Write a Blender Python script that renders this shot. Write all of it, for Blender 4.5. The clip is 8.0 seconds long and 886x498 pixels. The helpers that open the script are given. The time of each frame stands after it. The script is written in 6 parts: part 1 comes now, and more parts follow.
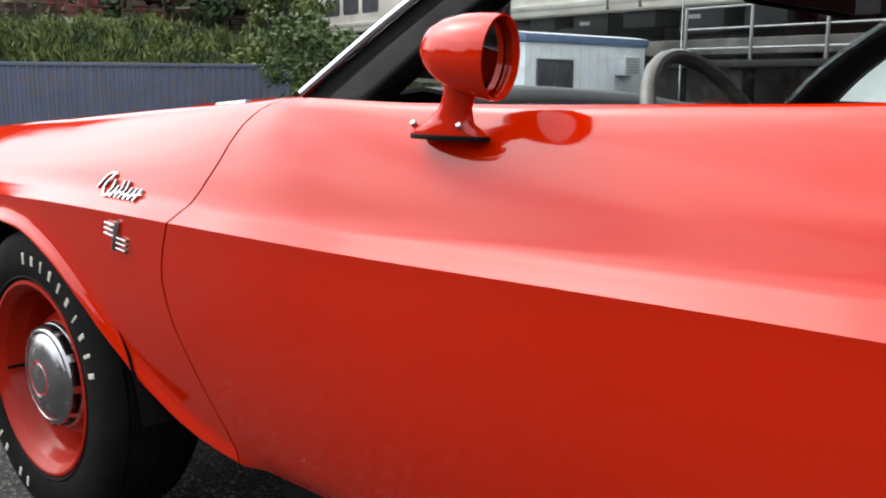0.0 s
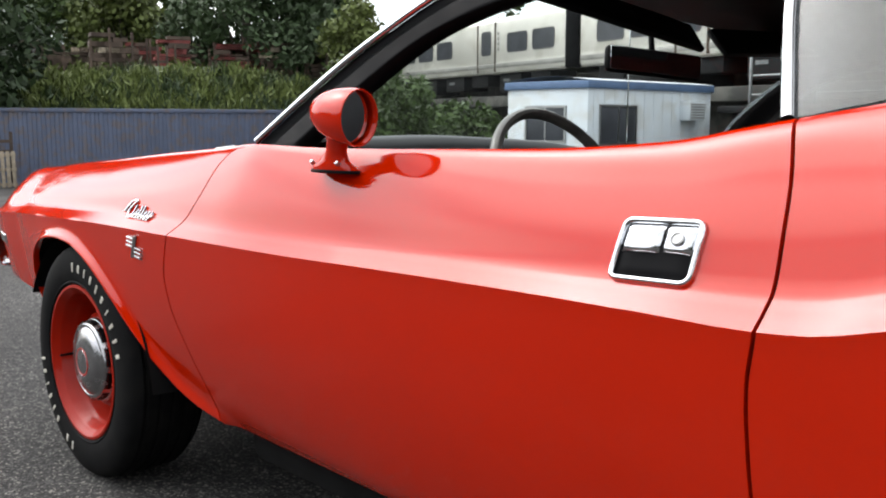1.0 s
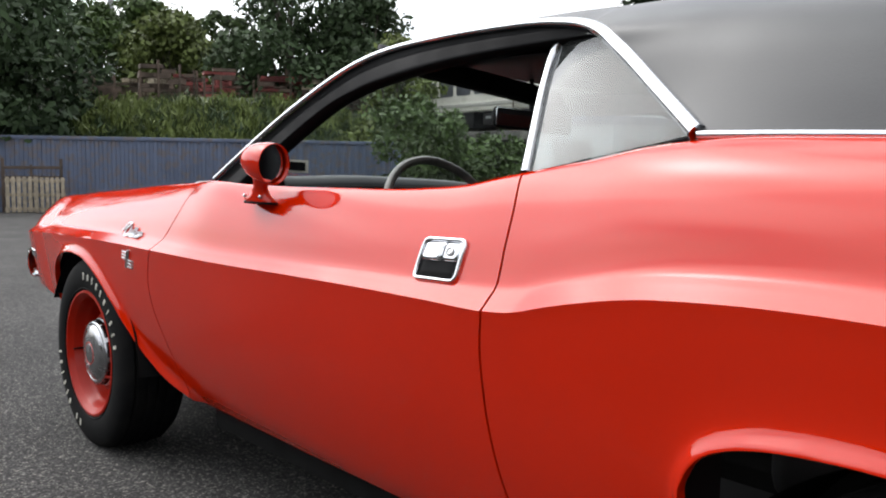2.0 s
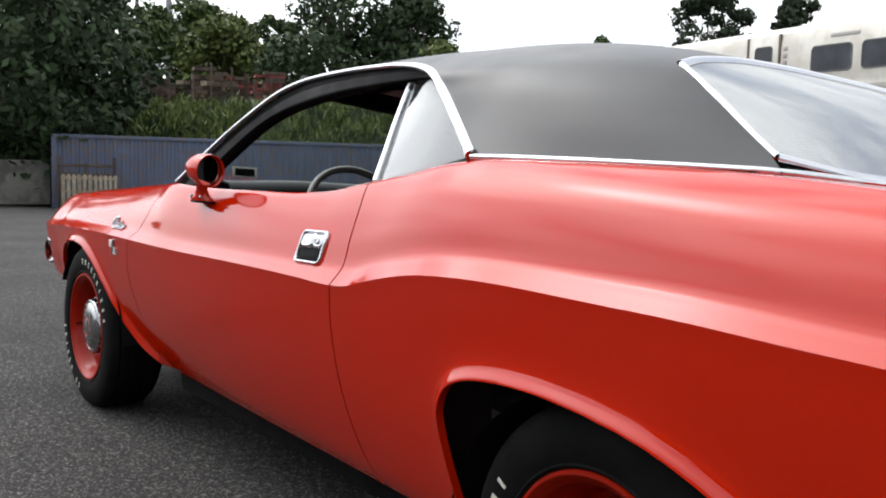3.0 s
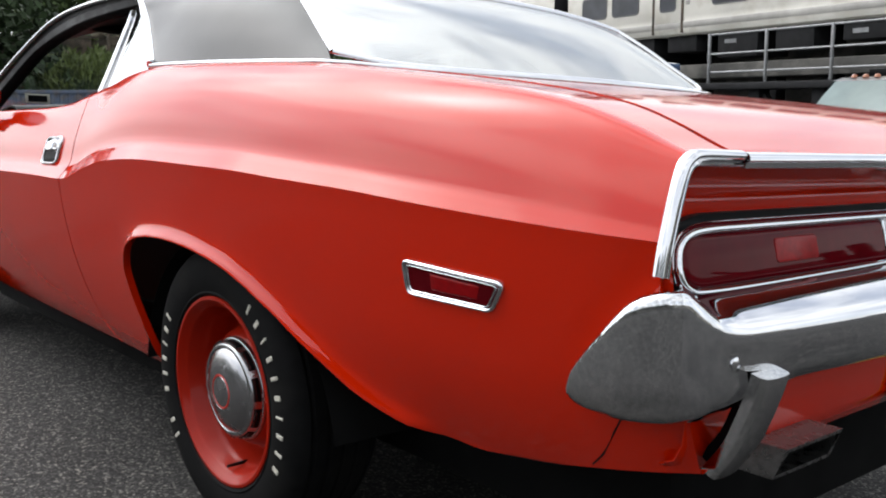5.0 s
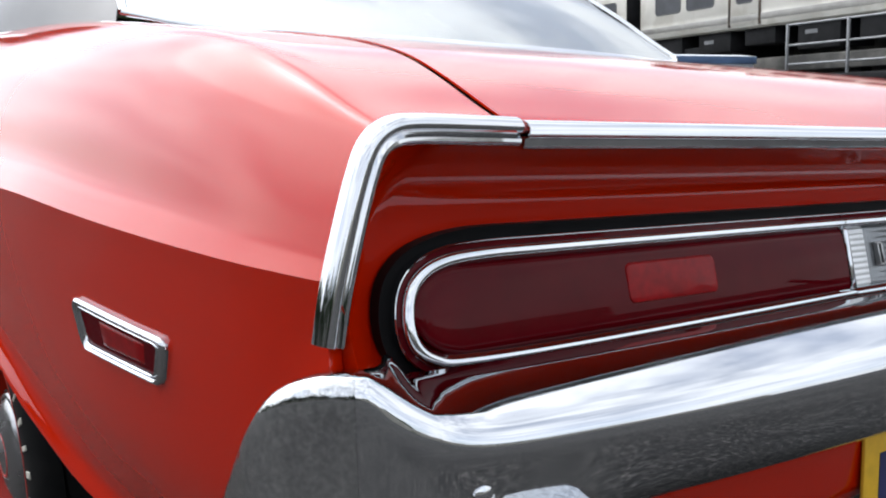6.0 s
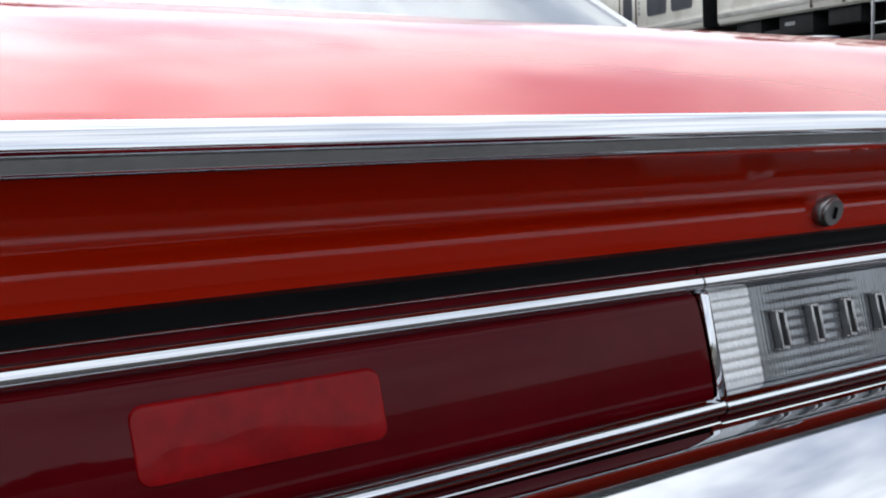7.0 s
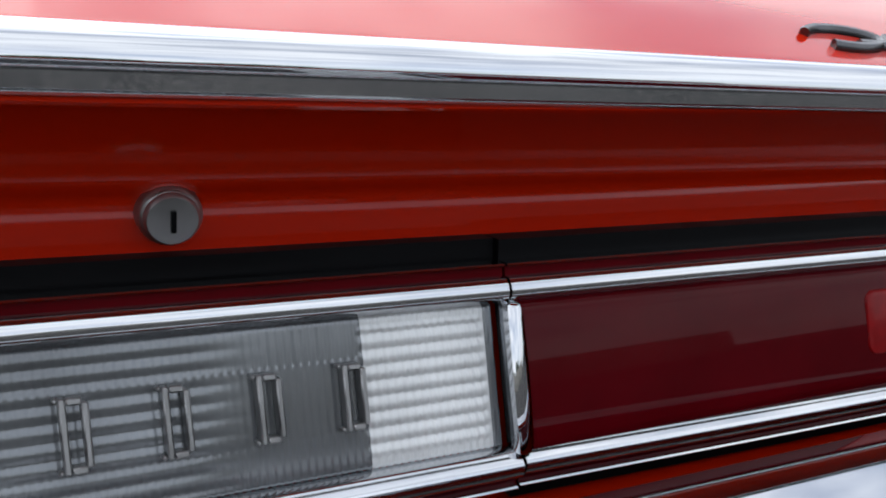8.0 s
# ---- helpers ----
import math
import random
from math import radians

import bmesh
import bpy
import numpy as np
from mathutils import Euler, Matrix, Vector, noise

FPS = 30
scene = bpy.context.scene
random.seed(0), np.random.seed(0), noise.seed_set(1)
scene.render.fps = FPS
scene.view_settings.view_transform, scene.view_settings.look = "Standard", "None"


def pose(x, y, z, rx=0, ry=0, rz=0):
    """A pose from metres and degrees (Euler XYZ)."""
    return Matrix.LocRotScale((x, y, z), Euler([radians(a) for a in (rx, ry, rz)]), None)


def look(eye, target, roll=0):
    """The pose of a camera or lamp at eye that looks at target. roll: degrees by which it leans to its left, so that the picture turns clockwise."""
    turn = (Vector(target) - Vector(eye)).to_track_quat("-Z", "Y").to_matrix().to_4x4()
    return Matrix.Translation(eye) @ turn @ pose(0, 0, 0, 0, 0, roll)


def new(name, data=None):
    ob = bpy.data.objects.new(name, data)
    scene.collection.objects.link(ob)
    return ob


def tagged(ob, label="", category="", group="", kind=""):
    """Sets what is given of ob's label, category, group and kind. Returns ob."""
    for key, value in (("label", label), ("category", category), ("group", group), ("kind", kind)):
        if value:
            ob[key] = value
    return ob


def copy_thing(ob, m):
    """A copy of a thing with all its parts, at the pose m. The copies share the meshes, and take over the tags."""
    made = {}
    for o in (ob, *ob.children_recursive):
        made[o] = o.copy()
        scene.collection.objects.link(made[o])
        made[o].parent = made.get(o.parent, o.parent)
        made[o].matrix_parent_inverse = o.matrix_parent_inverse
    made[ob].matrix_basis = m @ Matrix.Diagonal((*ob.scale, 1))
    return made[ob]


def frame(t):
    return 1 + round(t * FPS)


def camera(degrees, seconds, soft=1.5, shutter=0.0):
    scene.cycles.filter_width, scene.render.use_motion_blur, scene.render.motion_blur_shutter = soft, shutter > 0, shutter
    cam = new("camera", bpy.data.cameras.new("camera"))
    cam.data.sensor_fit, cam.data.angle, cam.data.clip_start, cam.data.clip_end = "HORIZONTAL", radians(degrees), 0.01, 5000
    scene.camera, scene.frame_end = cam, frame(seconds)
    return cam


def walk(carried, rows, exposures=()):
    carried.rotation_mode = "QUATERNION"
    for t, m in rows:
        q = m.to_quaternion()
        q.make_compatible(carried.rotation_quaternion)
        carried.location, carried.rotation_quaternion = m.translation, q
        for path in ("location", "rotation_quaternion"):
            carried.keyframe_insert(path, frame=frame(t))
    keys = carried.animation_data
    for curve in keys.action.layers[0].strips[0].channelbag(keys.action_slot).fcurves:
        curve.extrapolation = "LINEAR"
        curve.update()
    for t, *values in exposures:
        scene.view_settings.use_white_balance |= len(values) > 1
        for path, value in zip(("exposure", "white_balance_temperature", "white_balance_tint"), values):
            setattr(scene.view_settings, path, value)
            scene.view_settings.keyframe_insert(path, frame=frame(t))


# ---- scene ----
import collections
# the yard falls away to the car's right, and the car leans with it about its left side
FALL = 0.047
LEAN = Matrix.Translation((0, -0.90, 0.80)) @ Matrix.Rotation(-math.atan(FALL), 4, "X") @ Matrix.Translation((0, 0.90, -0.80))
cam = camera(50.70, 8.0, soft=2.0)
PATH = [
    (0.0, look((1.939, -1.734, 0.968), (0.619, -0.276, 0.606), 0.2)),
    (0.5, look((2.176, -1.815, 0.965), (0.785, -0.409, 0.666), 0.8)),
    (1.0, look((2.511, -1.871, 0.983), (1.061, -0.519, 0.713), 0.1)),
    (1.5, look((2.828, -1.965, 1.010), (1.350, -0.639, 0.775), 0.3)),
    (1.7, look((2.953, -2.003, 1.016), (1.465, -0.685, 0.796), 0.5)),
    (2.8, look((3.694, -1.981, 1.043), (2.112, -0.772, 0.852), 1.7)),
    (3.0, look((3.817, -2.001, 1.053), (2.233, -0.795, 0.854), 1.7)),
    (3.5, look((4.114, -2.128, 1.040), (2.557, -0.887, 0.832), 1.8)),
    (4.0, look((4.327, -2.147, 1.040), (2.807, -0.870, 0.785), 1.3)),
    (4.5, look((4.490, -2.021, 0.999), (3.003, -0.715, 0.714), 0.6)),
    (5.0, look((4.630, -1.823, 0.961), (3.137, -0.530, 0.648), -0.3)),
    (5.2, look((4.632, -1.705, 0.929), (3.128, -0.422, 0.629), -0.2)),
    (6.3, LEAN @ look((4.447, -0.992, 0.895), (2.783, 0.090, 0.648), 0.1)),
    (6.5, LEAN @ look((4.427, -0.887, 0.894), (2.726, 0.138, 0.657), -0.3)),
    (6.7, LEAN @ look((4.386, -0.775, 0.894), (2.677, 0.235, 0.658), -0.8)),
    (7.0, LEAN @ look((4.329, -0.612, 0.896), (2.630, 0.409, 0.634), -1.0)),
    (7.5, LEAN @ look((4.239, -0.351, 0.917), (2.630, 0.757, 0.484), 2.0)),
    (7.7, LEAN @ look((4.245, -0.236, 0.897), (2.579, 0.805, 0.521), 2.0)),
    (8.0, LEAN @ look((4.246, -0.079, 0.901), (2.538, 0.866, 0.465), 3.3)),
]
walk(cam, PATH, [(0.0, 0.15, 6850, 10), (1.0, 0.06, 6850, 10), (1.7, 0.0, 6800, 10), (3.0, -0.34, 6750, 10), (5.0, -0.27, 6750, 10), (6.3, -0.30, 6450, 10), (7.0, -0.38, 6450, 10), (8.0, -0.46, 6450, 10)])

# ---- light ----
SUN_DIR = Vector((-0.62, -0.22, 0.75)).normalized()
world = bpy.data.worlds.new("sky")
scene.world = world
world.use_nodes = True
wn, wl = world.node_tree.nodes, world.node_tree.links
sky = wn.new("ShaderNodeTexSky")
sky.sky_type, sky.sun_disc = "NISHITA", False
sky.sun_elevation = math.asin(SUN_DIR.z)
sky.sun_rotation = math.atan2(SUN_DIR.x, SUN_DIR.y)
sky.air_density, sky.dust_density = 1.0, 3.0
wcoord = wn.new("ShaderNodeTexCoord")
wmap = wn.new("ShaderNodeMapping")
wmap.inputs["Scale"].default_value = (1.0, 1.0, 2.2)
wcloud = wn.new("ShaderNodeTexNoise")
wcloud.inputs["Scale"].default_value = 3.0
wcloud.inputs["Detail"].default_value = 5.0
wcloud.inputs["Roughness"].default_value = 0.55
wramp = wn.new("ShaderNodeValToRGB")
wramp.color_ramp.elements[0].position, wramp.color_ramp.elements[1].position = 0.34, 0.58
wramp.color_ramp.elements[0].color = (0.40, 0.40, 0.40, 1)
wmix = wn.new("ShaderNodeMix")
wmix.data_type = "RGBA"
wdot = wn.new("ShaderNodeVectorMath")
wdot.operation = "DOT_PRODUCT"
wdot.inputs[1].default_value = SUN_DIR
wglow = wn.new("ShaderNodeMath")
wglow.operation, wglow.use_clamp = "MAXIMUM", False
wglow.inputs[1].default_value = 0.0
wpow = wn.new("ShaderNodeMath")
wpow.operation = "POWER"
wpow.inputs[1].default_value = 4.6
wgain = wn.new("ShaderNodeMath")
wgain.operation = "MULTIPLY_ADD"
wgain.inputs[1].default_value, wgain.inputs[2].default_value = 4.6, 2.0
whot, wsum = wn.new("ShaderNodeMath"), wn.new("ShaderNodeMath")
whot.operation, wsum.operation = "POWER", "MULTIPLY_ADD"
whot.inputs[1].default_value, wsum.inputs[1].default_value = 130.0, 9.0
wlit = wn.new("ShaderNodeVectorMath")
wlit.operation = "SCALE"
wlit.inputs[0].default_value = (6.6, 6.9, 7.3)
wbg = wn["Background"]
wbg.inputs["Strength"].default_value = 0.15
wl.new(wcoord.outputs["Generated"], wdot.inputs[0])
wl.new(wdot.outputs["Value"], wglow.inputs[0])
wl.new(wglow.outputs[0], wpow.inputs[0])
wl.new(wpow.outputs[0], wgain.inputs[0])
wl.new(wglow.outputs[0], whot.inputs[0])
wl.new(whot.outputs[0], wsum.inputs[0])
wl.new(wgain.outputs[0], wsum.inputs[2])
wl.new(wsum.outputs[0], wlit.inputs["Scale"])
wl.new(wlit.outputs["Vector"], wmix.inputs["B"])
wl.new(wcoord.outputs["Generated"], wmap.inputs["Vector"])
wl.new(wmap.outputs["Vector"], wcloud.inputs["Vector"])
wl.new(wcloud.outputs["Fac"], wramp.inputs["Fac"])
wl.new(wramp.outputs["Color"], wmix.inputs["Factor"])
wblue = wn.new("ShaderNodeVectorMath")
wblue.operation = "MULTIPLY"
wblue.inputs[1].default_value = (1.45, 1.55, 1.75)
wl.new(sky.outputs["Color"], wblue.inputs[0])
wl.new(wblue.outputs["Vector"], wmix.inputs["A"])
wl.new(wmix.outputs["Result"], wbg.inputs["Color"])

sun_data = bpy.data.lights.new("sun", "SUN")
sun_data.energy, sun_data.angle, sun_data.color = 0.5, radians(40.0), (1.0, 0.95, 0.87)
sun = new("sun", sun_data)
sun.matrix_world = look(SUN_DIR * 30, (0, 0, 0))


# ---- materials ----
def material(name, color, rough=0.5, metal=0.0, coat=0.0, coat_rough=0.03, noise_scale=0.0, noise_amount=0.0,
             bump_scale=0.0, bump=0.0, bump_dist=0.002, rough_var=0.0, second=None, second_scale=0.0, spec=0.5,
             emission=None, transmission=0.0, ior=1.5, sheen=0.0, rand=0.0):
    m = bpy.data.materials.new(name)
    m.use_nodes = True
    n, l = m.node_tree.nodes, m.node_tree.links
    b = n["Principled BSDF"]
    b.inputs["Base Color"].default_value = (*color, 1)
    b.inputs["Roughness"].default_value = rough
    b.inputs["Metallic"].default_value = metal
    b.inputs["Coat Weight"].default_value = coat
    b.inputs["Coat Roughness"].default_value = coat_rough
    b.inputs["Specular IOR Level"].default_value = spec
    b.inputs["Transmission Weight"].default_value = transmission
    b.inputs["IOR"].default_value = ior
    b.inputs["Sheen Weight"].default_value = sheen
    tc = n.new("ShaderNodeTexCoord")
    out = None
    if noise_scale:
        t = n.new("ShaderNodeTexNoise")
        t.inputs["Scale"].default_value, t.inputs["Detail"].default_value = noise_scale, 6
        l.new(tc.outputs["Object"], t.inputs["Vector"])
        mr = n.new("ShaderNodeMapRange")
        mr.inputs["From Min"].default_value, mr.inputs["From Max"].default_value = 0.3, 0.7
        mr.inputs["To Min"].default_value, mr.inputs["To Max"].default_value = 1 - noise_amount, 1 + noise_amount
        l.new(t.outputs["Fac"], mr.inputs["Value"])
        mx = n.new("ShaderNodeMix")
        mx.data_type, mx.blend_type = "RGBA", "MULTIPLY"
        mx.inputs["Factor"].default_value = 1
        mx.inputs["A"].default_value = (*color, 1)
        l.new(mr.outputs["Result"], mx.inputs["B"])
        out = mx.outputs["Result"]
        if rough_var:
            rr = n.new("ShaderNodeMapRange")
            rr.inputs["From Min"].default_value, rr.inputs["From Max"].default_value = 0.3, 0.7
            rr.inputs["To Min"].default_value, rr.inputs["To Max"].default_value = max(0.0, rough - rough_var), rough + rough_var
            l.new(t.outputs["Fac"], rr.inputs["Value"])
            l.new(rr.outputs["Result"], b.inputs["Roughness"])
    if second:
        t2 = n.new("ShaderNodeTexNoise")
        t2.inputs["Scale"].default_value, t2.inputs["Detail"].default_value = second_scale, 8
        l.new(tc.outputs["Object"], t2.inputs["Vector"])
        rp = n.new("ShaderNodeValToRGB")
        rp.color_ramp.elements[0].position, rp.color_ramp.elements[1].position = 0.48, 0.62
        l.new(t2.outputs["Fac"], rp.inputs["Fac"])
        mx2 = n.new("ShaderNodeMix")
        mx2.data_type = "RGBA"
        mx2.inputs["A"].default_value = (*color, 1)
        if out:
            l.new(out, mx2.inputs["A"])
        mx2.inputs["B"].default_value = (*second, 1)
        l.new(rp.outputs["Color"], mx2.inputs["Factor"])
        out = mx2.outputs["Result"]
    if rand:
        oi = n.new("ShaderNodeObjectInfo")
        gi = n.new("ShaderNodeNewGeometry")
        ad = n.new("ShaderNodeMath")
        ad.operation = "ADD"
        l.new(oi.outputs["Random"], ad.inputs[0])
        l.new(gi.outputs["Random Per Island"], ad.inputs[1])
        r3 = n.new("ShaderNodeMapRange")
        r3.inputs["From Max"].default_value = 2.0
        r3.inputs["To Min"].default_value, r3.inputs["To Max"].default_value = 1 - rand, 1 + rand
        l.new(ad.outputs[0], r3.inputs["Value"])
        mx3 = n.new("ShaderNodeMix")
        mx3.data_type, mx3.blend_type = "RGBA", "MULTIPLY"
        mx3.inputs["Factor"].default_value = 1
        mx3.inputs["A"].default_value = (*color, 1)
        if out:
            l.new(out, mx3.inputs["A"])
        l.new(r3.outputs["Result"], mx3.inputs["B"])
        out = mx3.outputs["Result"]
    if out:
        l.new(out, b.inputs["Base Color"])
    if bump:
        t3 = n.new("ShaderNodeTexNoise")
        t3.inputs["Scale"].default_value, t3.inputs["Detail"].default_value = bump_scale, 5
        l.new(tc.outputs["Object"], t3.inputs["Vector"])
        bp = n.new("ShaderNodeBump")
        bp.inputs["Strength"].default_value, bp.inputs["Distance"].default_value = bump, bump_dist
        l.new(t3.outputs["Fac"], bp.inputs["Height"])
        l.new(bp.outputs["Normal"], b.inputs["Normal"])
    if emission:
        b.inputs["Emission Color"].default_value = (*emission, 1)
        b.inputs["Emission Strength"].default_value = 1
    return m


PAINT = material("red_paint", (0.44, 0.0115, 0.0003), 0.45, coat=1.0, coat_rough=0.07, spec=0.0, noise_scale=3, noise_amount=0.03,
                 bump_scale=9, bump=0.02, bump_dist=0.004)
PAINT.node_tree.nodes["Principled BSDF"].inputs["Coat IOR"].default_value = 1.49
CHROME = material("chrome", (0.60, 0.61, 0.63), 0.05, 1.0, noise_scale=9, noise_amount=0.04, rough_var=0.04)
PITTED = material("pitted_chrome", (0.57, 0.58, 0.59), 0.10, 1.0, noise_scale=230, noise_amount=0.20, rough_var=0.06,
                  bump_scale=240, bump=0.20, bump_dist=0.001)
TIP_METAL = material("dark_tip_metal", (0.24, 0.24, 0.24), 0.30, 1.0, noise_scale=60, noise_amount=0.30, rough_var=0.1)
BADGE_METAL = material("dark_badge_chrome", (0.11, 0.11, 0.115), 0.25, 1.0, noise_scale=60, noise_amount=0.2)
BRUSHED = material("dull_metal", (0.36, 0.36, 0.36), 0.38, 1.0, noise_scale=40, noise_amount=0.15, rough_var=0.1)
VINYL = material("black_vinyl", (0.012, 0.012, 0.013), 0.48, coat=0.24, coat_rough=0.30, noise_scale=5, noise_amount=0.18, rough_var=0.06,
                 bump_scale=420, bump=0.35, bump_dist=0.0008)
RUBBER = material("tyre_rubber", (0.0040, 0.0040, 0.0042), 0.75, spec=0.07, noise_scale=30, noise_amount=0.25, bump_scale=200,
                  bump=0.15, bump_dist=0.0008, second=(0.0065, 0.0062, 0.006), second_scale=11)
BLACK = material("black_trim", (0.0035, 0.0035, 0.004), 0.5, spec=0.07, noise_scale=20, noise_amount=0.2, rough_var=0.08)
DARK = material("underbody_black", (0.006, 0.006, 0.006), 0.95, spec=0.05, noise_scale=9, noise_amount=0.3)
INTERIOR = material("interior_vinyl", (0.013, 0.013, 0.014), 0.55, spec=0.3, noise_scale=12, noise_amount=0.2, bump_scale=160,
                    bump=0.12, bump_dist=0.0006)
WHITE_LETTER = material("raised_white_rubber", (0.44, 0.42, 0.36), 0.6, noise_scale=60, noise_amount=0.15)
RED_LENS = material("red_lens", (0.066, 0.001, 0.003), 0.30, coat=0.24, spec=0.0, noise_scale=25, noise_amount=0.12, bump_scale=70,
                    bump=0.05, bump_dist=0.001)
RED_REFLECTOR = material("red_reflector", (0.19, 0.0015, 0.003), 0.35, coat=0.12, spec=0.1, noise_scale=90, noise_amount=0.2)
CLEAR_RIB = material("ribbed_clear_lens", (0.17, 0.18, 0.19), 0.18, 0.55, coat=0.7, noise_scale=14, noise_amount=0.25)
WHITE_RIB = material("ribbed_white_lens", (0.64, 0.65, 0.65), 0.2, 0.15, coat=1.0, noise_scale=14, noise_amount=0.12)


def thin_glass(name, tint, base, rise, film=0.0):
    """A clear pane: see-through with a Fresnel gloss and a thin pale film that stands in for sky sheen."""
    m = bpy.data.materials.new(name)
    m.use_nodes = True
    n, l = m.node_tree.nodes, m.node_tree.links
    n.remove(n["Principled BSDF"])
    clear, gloss, pale_film = n.new("ShaderNodeBsdfTransparent"), n.new("ShaderNodeBsdfGlossy"), n.new("ShaderNodeBsdfDiffuse")
    clear.inputs["Color"].default_value = (*tint, 1)
    gloss.inputs["Roughness"].default_value = 0.01
    pale_film.inputs["Color"].default_value = (0.45, 0.46, 0.45, 1)
    fr, mul, mix, mix2 = n.new("ShaderNodeLayerWeight"), n.new("ShaderNodeMath"), n.new("ShaderNodeMixShader"), n.new("ShaderNodeMixShader")
    grow = n.new("ShaderNodeMath")
    grow.operation = "POWER"
    grow.inputs[1].default_value = 4.5
    mul.operation, mul.use_clamp = "MULTIPLY_ADD", True
    mul.inputs[1].default_value, mul.inputs[2].default_value = rise, base
    l.new(fr.outputs["Facing"], grow.inputs[0])
    l.new(grow.outputs[0], mul.inputs[0])
    l.new(mul.outputs[0], mix.inputs["Fac"])
    mix2.inputs["Fac"].default_value = film
    l.new(clear.outputs[0], mix2.inputs[1])
    l.new(pale_film.outputs[0], mix2.inputs[2])
    l.new(mix2.outputs[0], mix.inputs[1])
    l.new(gloss.outputs[0], mix.inputs[2])
    l.new(mix.outputs[0], n["Material Output"].inputs["Surface"])
    return m


GLASS = thin_glass("window_glass", (0.95, 0.98, 0.97), 0.02, 0.3)
# these two panes carry part of the sky's reflection as pale diffuse colour
SIDE_GLASS = thin_glass("grey_window_glass", (0.42, 0.45, 0.45), 0.030, 2.5, 0.05)
REAR_GLASS = thin_glass("pale_rear_glass", (0.80, 0.85, 0.86), 0.36, 0.30, 0.16)
RIM_PAINT = material("red_rim_paint", (0.25, 0.0070, 0.0005), 0.42, coat=0.20, coat_rough=0.10, spec=0.1, noise_scale=8, noise_amount=0.08)
CAP_CHROME = material("dull_cap_chrome", (0.36, 0.36, 0.37), 0.24, 1.0, noise_scale=30, noise_amount=0.10, rough_var=0.06)
MIRROR = material("mirror_glass", (0.72, 0.74, 0.76), 0.02, 1.0)
RIM_GREY = material("worn_steering_rim", (0.10, 0.092, 0.082), 0.42, noise_scale=30, noise_amount=0.3)
YELLOW = material("yellow_plate", (0.72, 0.42, 0.03), 0.4, noise_scale=40, noise_amount=0.12)
NAVY = material("dark_blue_ink", (0.02, 0.025, 0.10), 0.5)
RED_RING = material("red_ring", (0.45, 0.02, 0.01), 0.4)


# ---- building helpers ----
def hermite(pts):
    xs, ys = np.array([p[0] for p in pts], float), np.array([p[1] for p in pts], float)
    d = np.diff(ys) / np.diff(xs)
    m = np.concatenate([[d[0]], (d[:-1] + d[1:]) / 2, [d[-1]]])
    for i in range(1, len(xs) - 1):
        if d[i - 1] * d[i] <= 0:
            m[i] = 0
        else:
            h0, h1 = xs[i] - xs[i - 1], xs[i + 1] - xs[i]
            m[i] = (d[i - 1] * h1 + d[i] * h0) / (h0 + h1)

    def f(x):
        x = np.clip(np.asarray(x, float), xs[0], xs[-1])
        k = np.clip(np.searchsorted(xs, x) - 1, 0, len(xs) - 2)
        h = xs[k + 1] - xs[k]
        t = (x - xs[k]) / h
        return ((2 * t**3 - 3 * t**2 + 1) * ys[k] + (t**3 - 2 * t**2 + t) * h * m[k]
                + (-2 * t**3 + 3 * t**2) * ys[k + 1] + (t**3 - t**2) * h * m[k + 1])
    return f


def spline(pts, n, closed=False):
    """Points along a smooth curve through pts."""
    p = np.array(pts, float)
    if closed:
        p = np.vstack([p[-1:], p, p[:2]])
    else:
        p = np.vstack([2 * p[:1] - p[1:2], p, 2 * p[-1:] - p[-2:-1]])
    seg = len(p) - 3
    u = np.linspace(0, seg, n, endpoint=not closed)
    k = np.minimum(u.astype(int), seg - 1)
    t = (u - k)[:, None]
    a, b, c, d = p[k], p[k + 1], p[k + 2], p[k + 3]
    return 0.5 * (2 * b + (c - a) * t + (2 * a - 5 * b + 4 * c - d) * t**2 + (3 * b - a - 3 * c + d) * t**3)


def mesh_of(verts, faces, name="mesh", smooth=True):
    me = bpy.data.meshes.new(name)
    me.from_pydata([tuple(map(float, v)) for v in verts], [], [tuple(int(i) for i in f) for f in faces])
    me.update()
    if smooth:
        me.polygons.foreach_set("use_smooth", [True] * len(me.polygons))
    return me


def grid_faces(n, m, flip=False, close_n=False, close_m=False, base=0):
    f = []
    for i in range(n if close_n else n - 1):
        for j in range(m if close_m else m - 1):
            a, b = i * m + j, i * m + (j + 1) % m
            c, d = ((i + 1) % n) * m + (j + 1) % m, ((i + 1) % n) * m + j
            f.append(tuple(base + q for q in ((a, d, c, b) if flip else (a, b, c, d))))
    return f


def put(name, me, mat, parent=None, label=""):
    ob = new(name, me)
    if mat:
        me.materials.append(mat)
    if parent:
        ob.parent = parent
    if label:
        ob["label"] = label
    return ob


def part(name, bm, mat, parent, label="", smooth=True):
    me = bpy.data.meshes.new(name)
    bm.normal_update()
    bm.to_mesh(me)
    bm.free()
    if smooth:
        me.polygons.foreach_set("use_smooth", [True] * len(me.polygons))
        me.set_sharp_from_angle(angle=radians(38))
    return put(name, me, mat, parent, label)


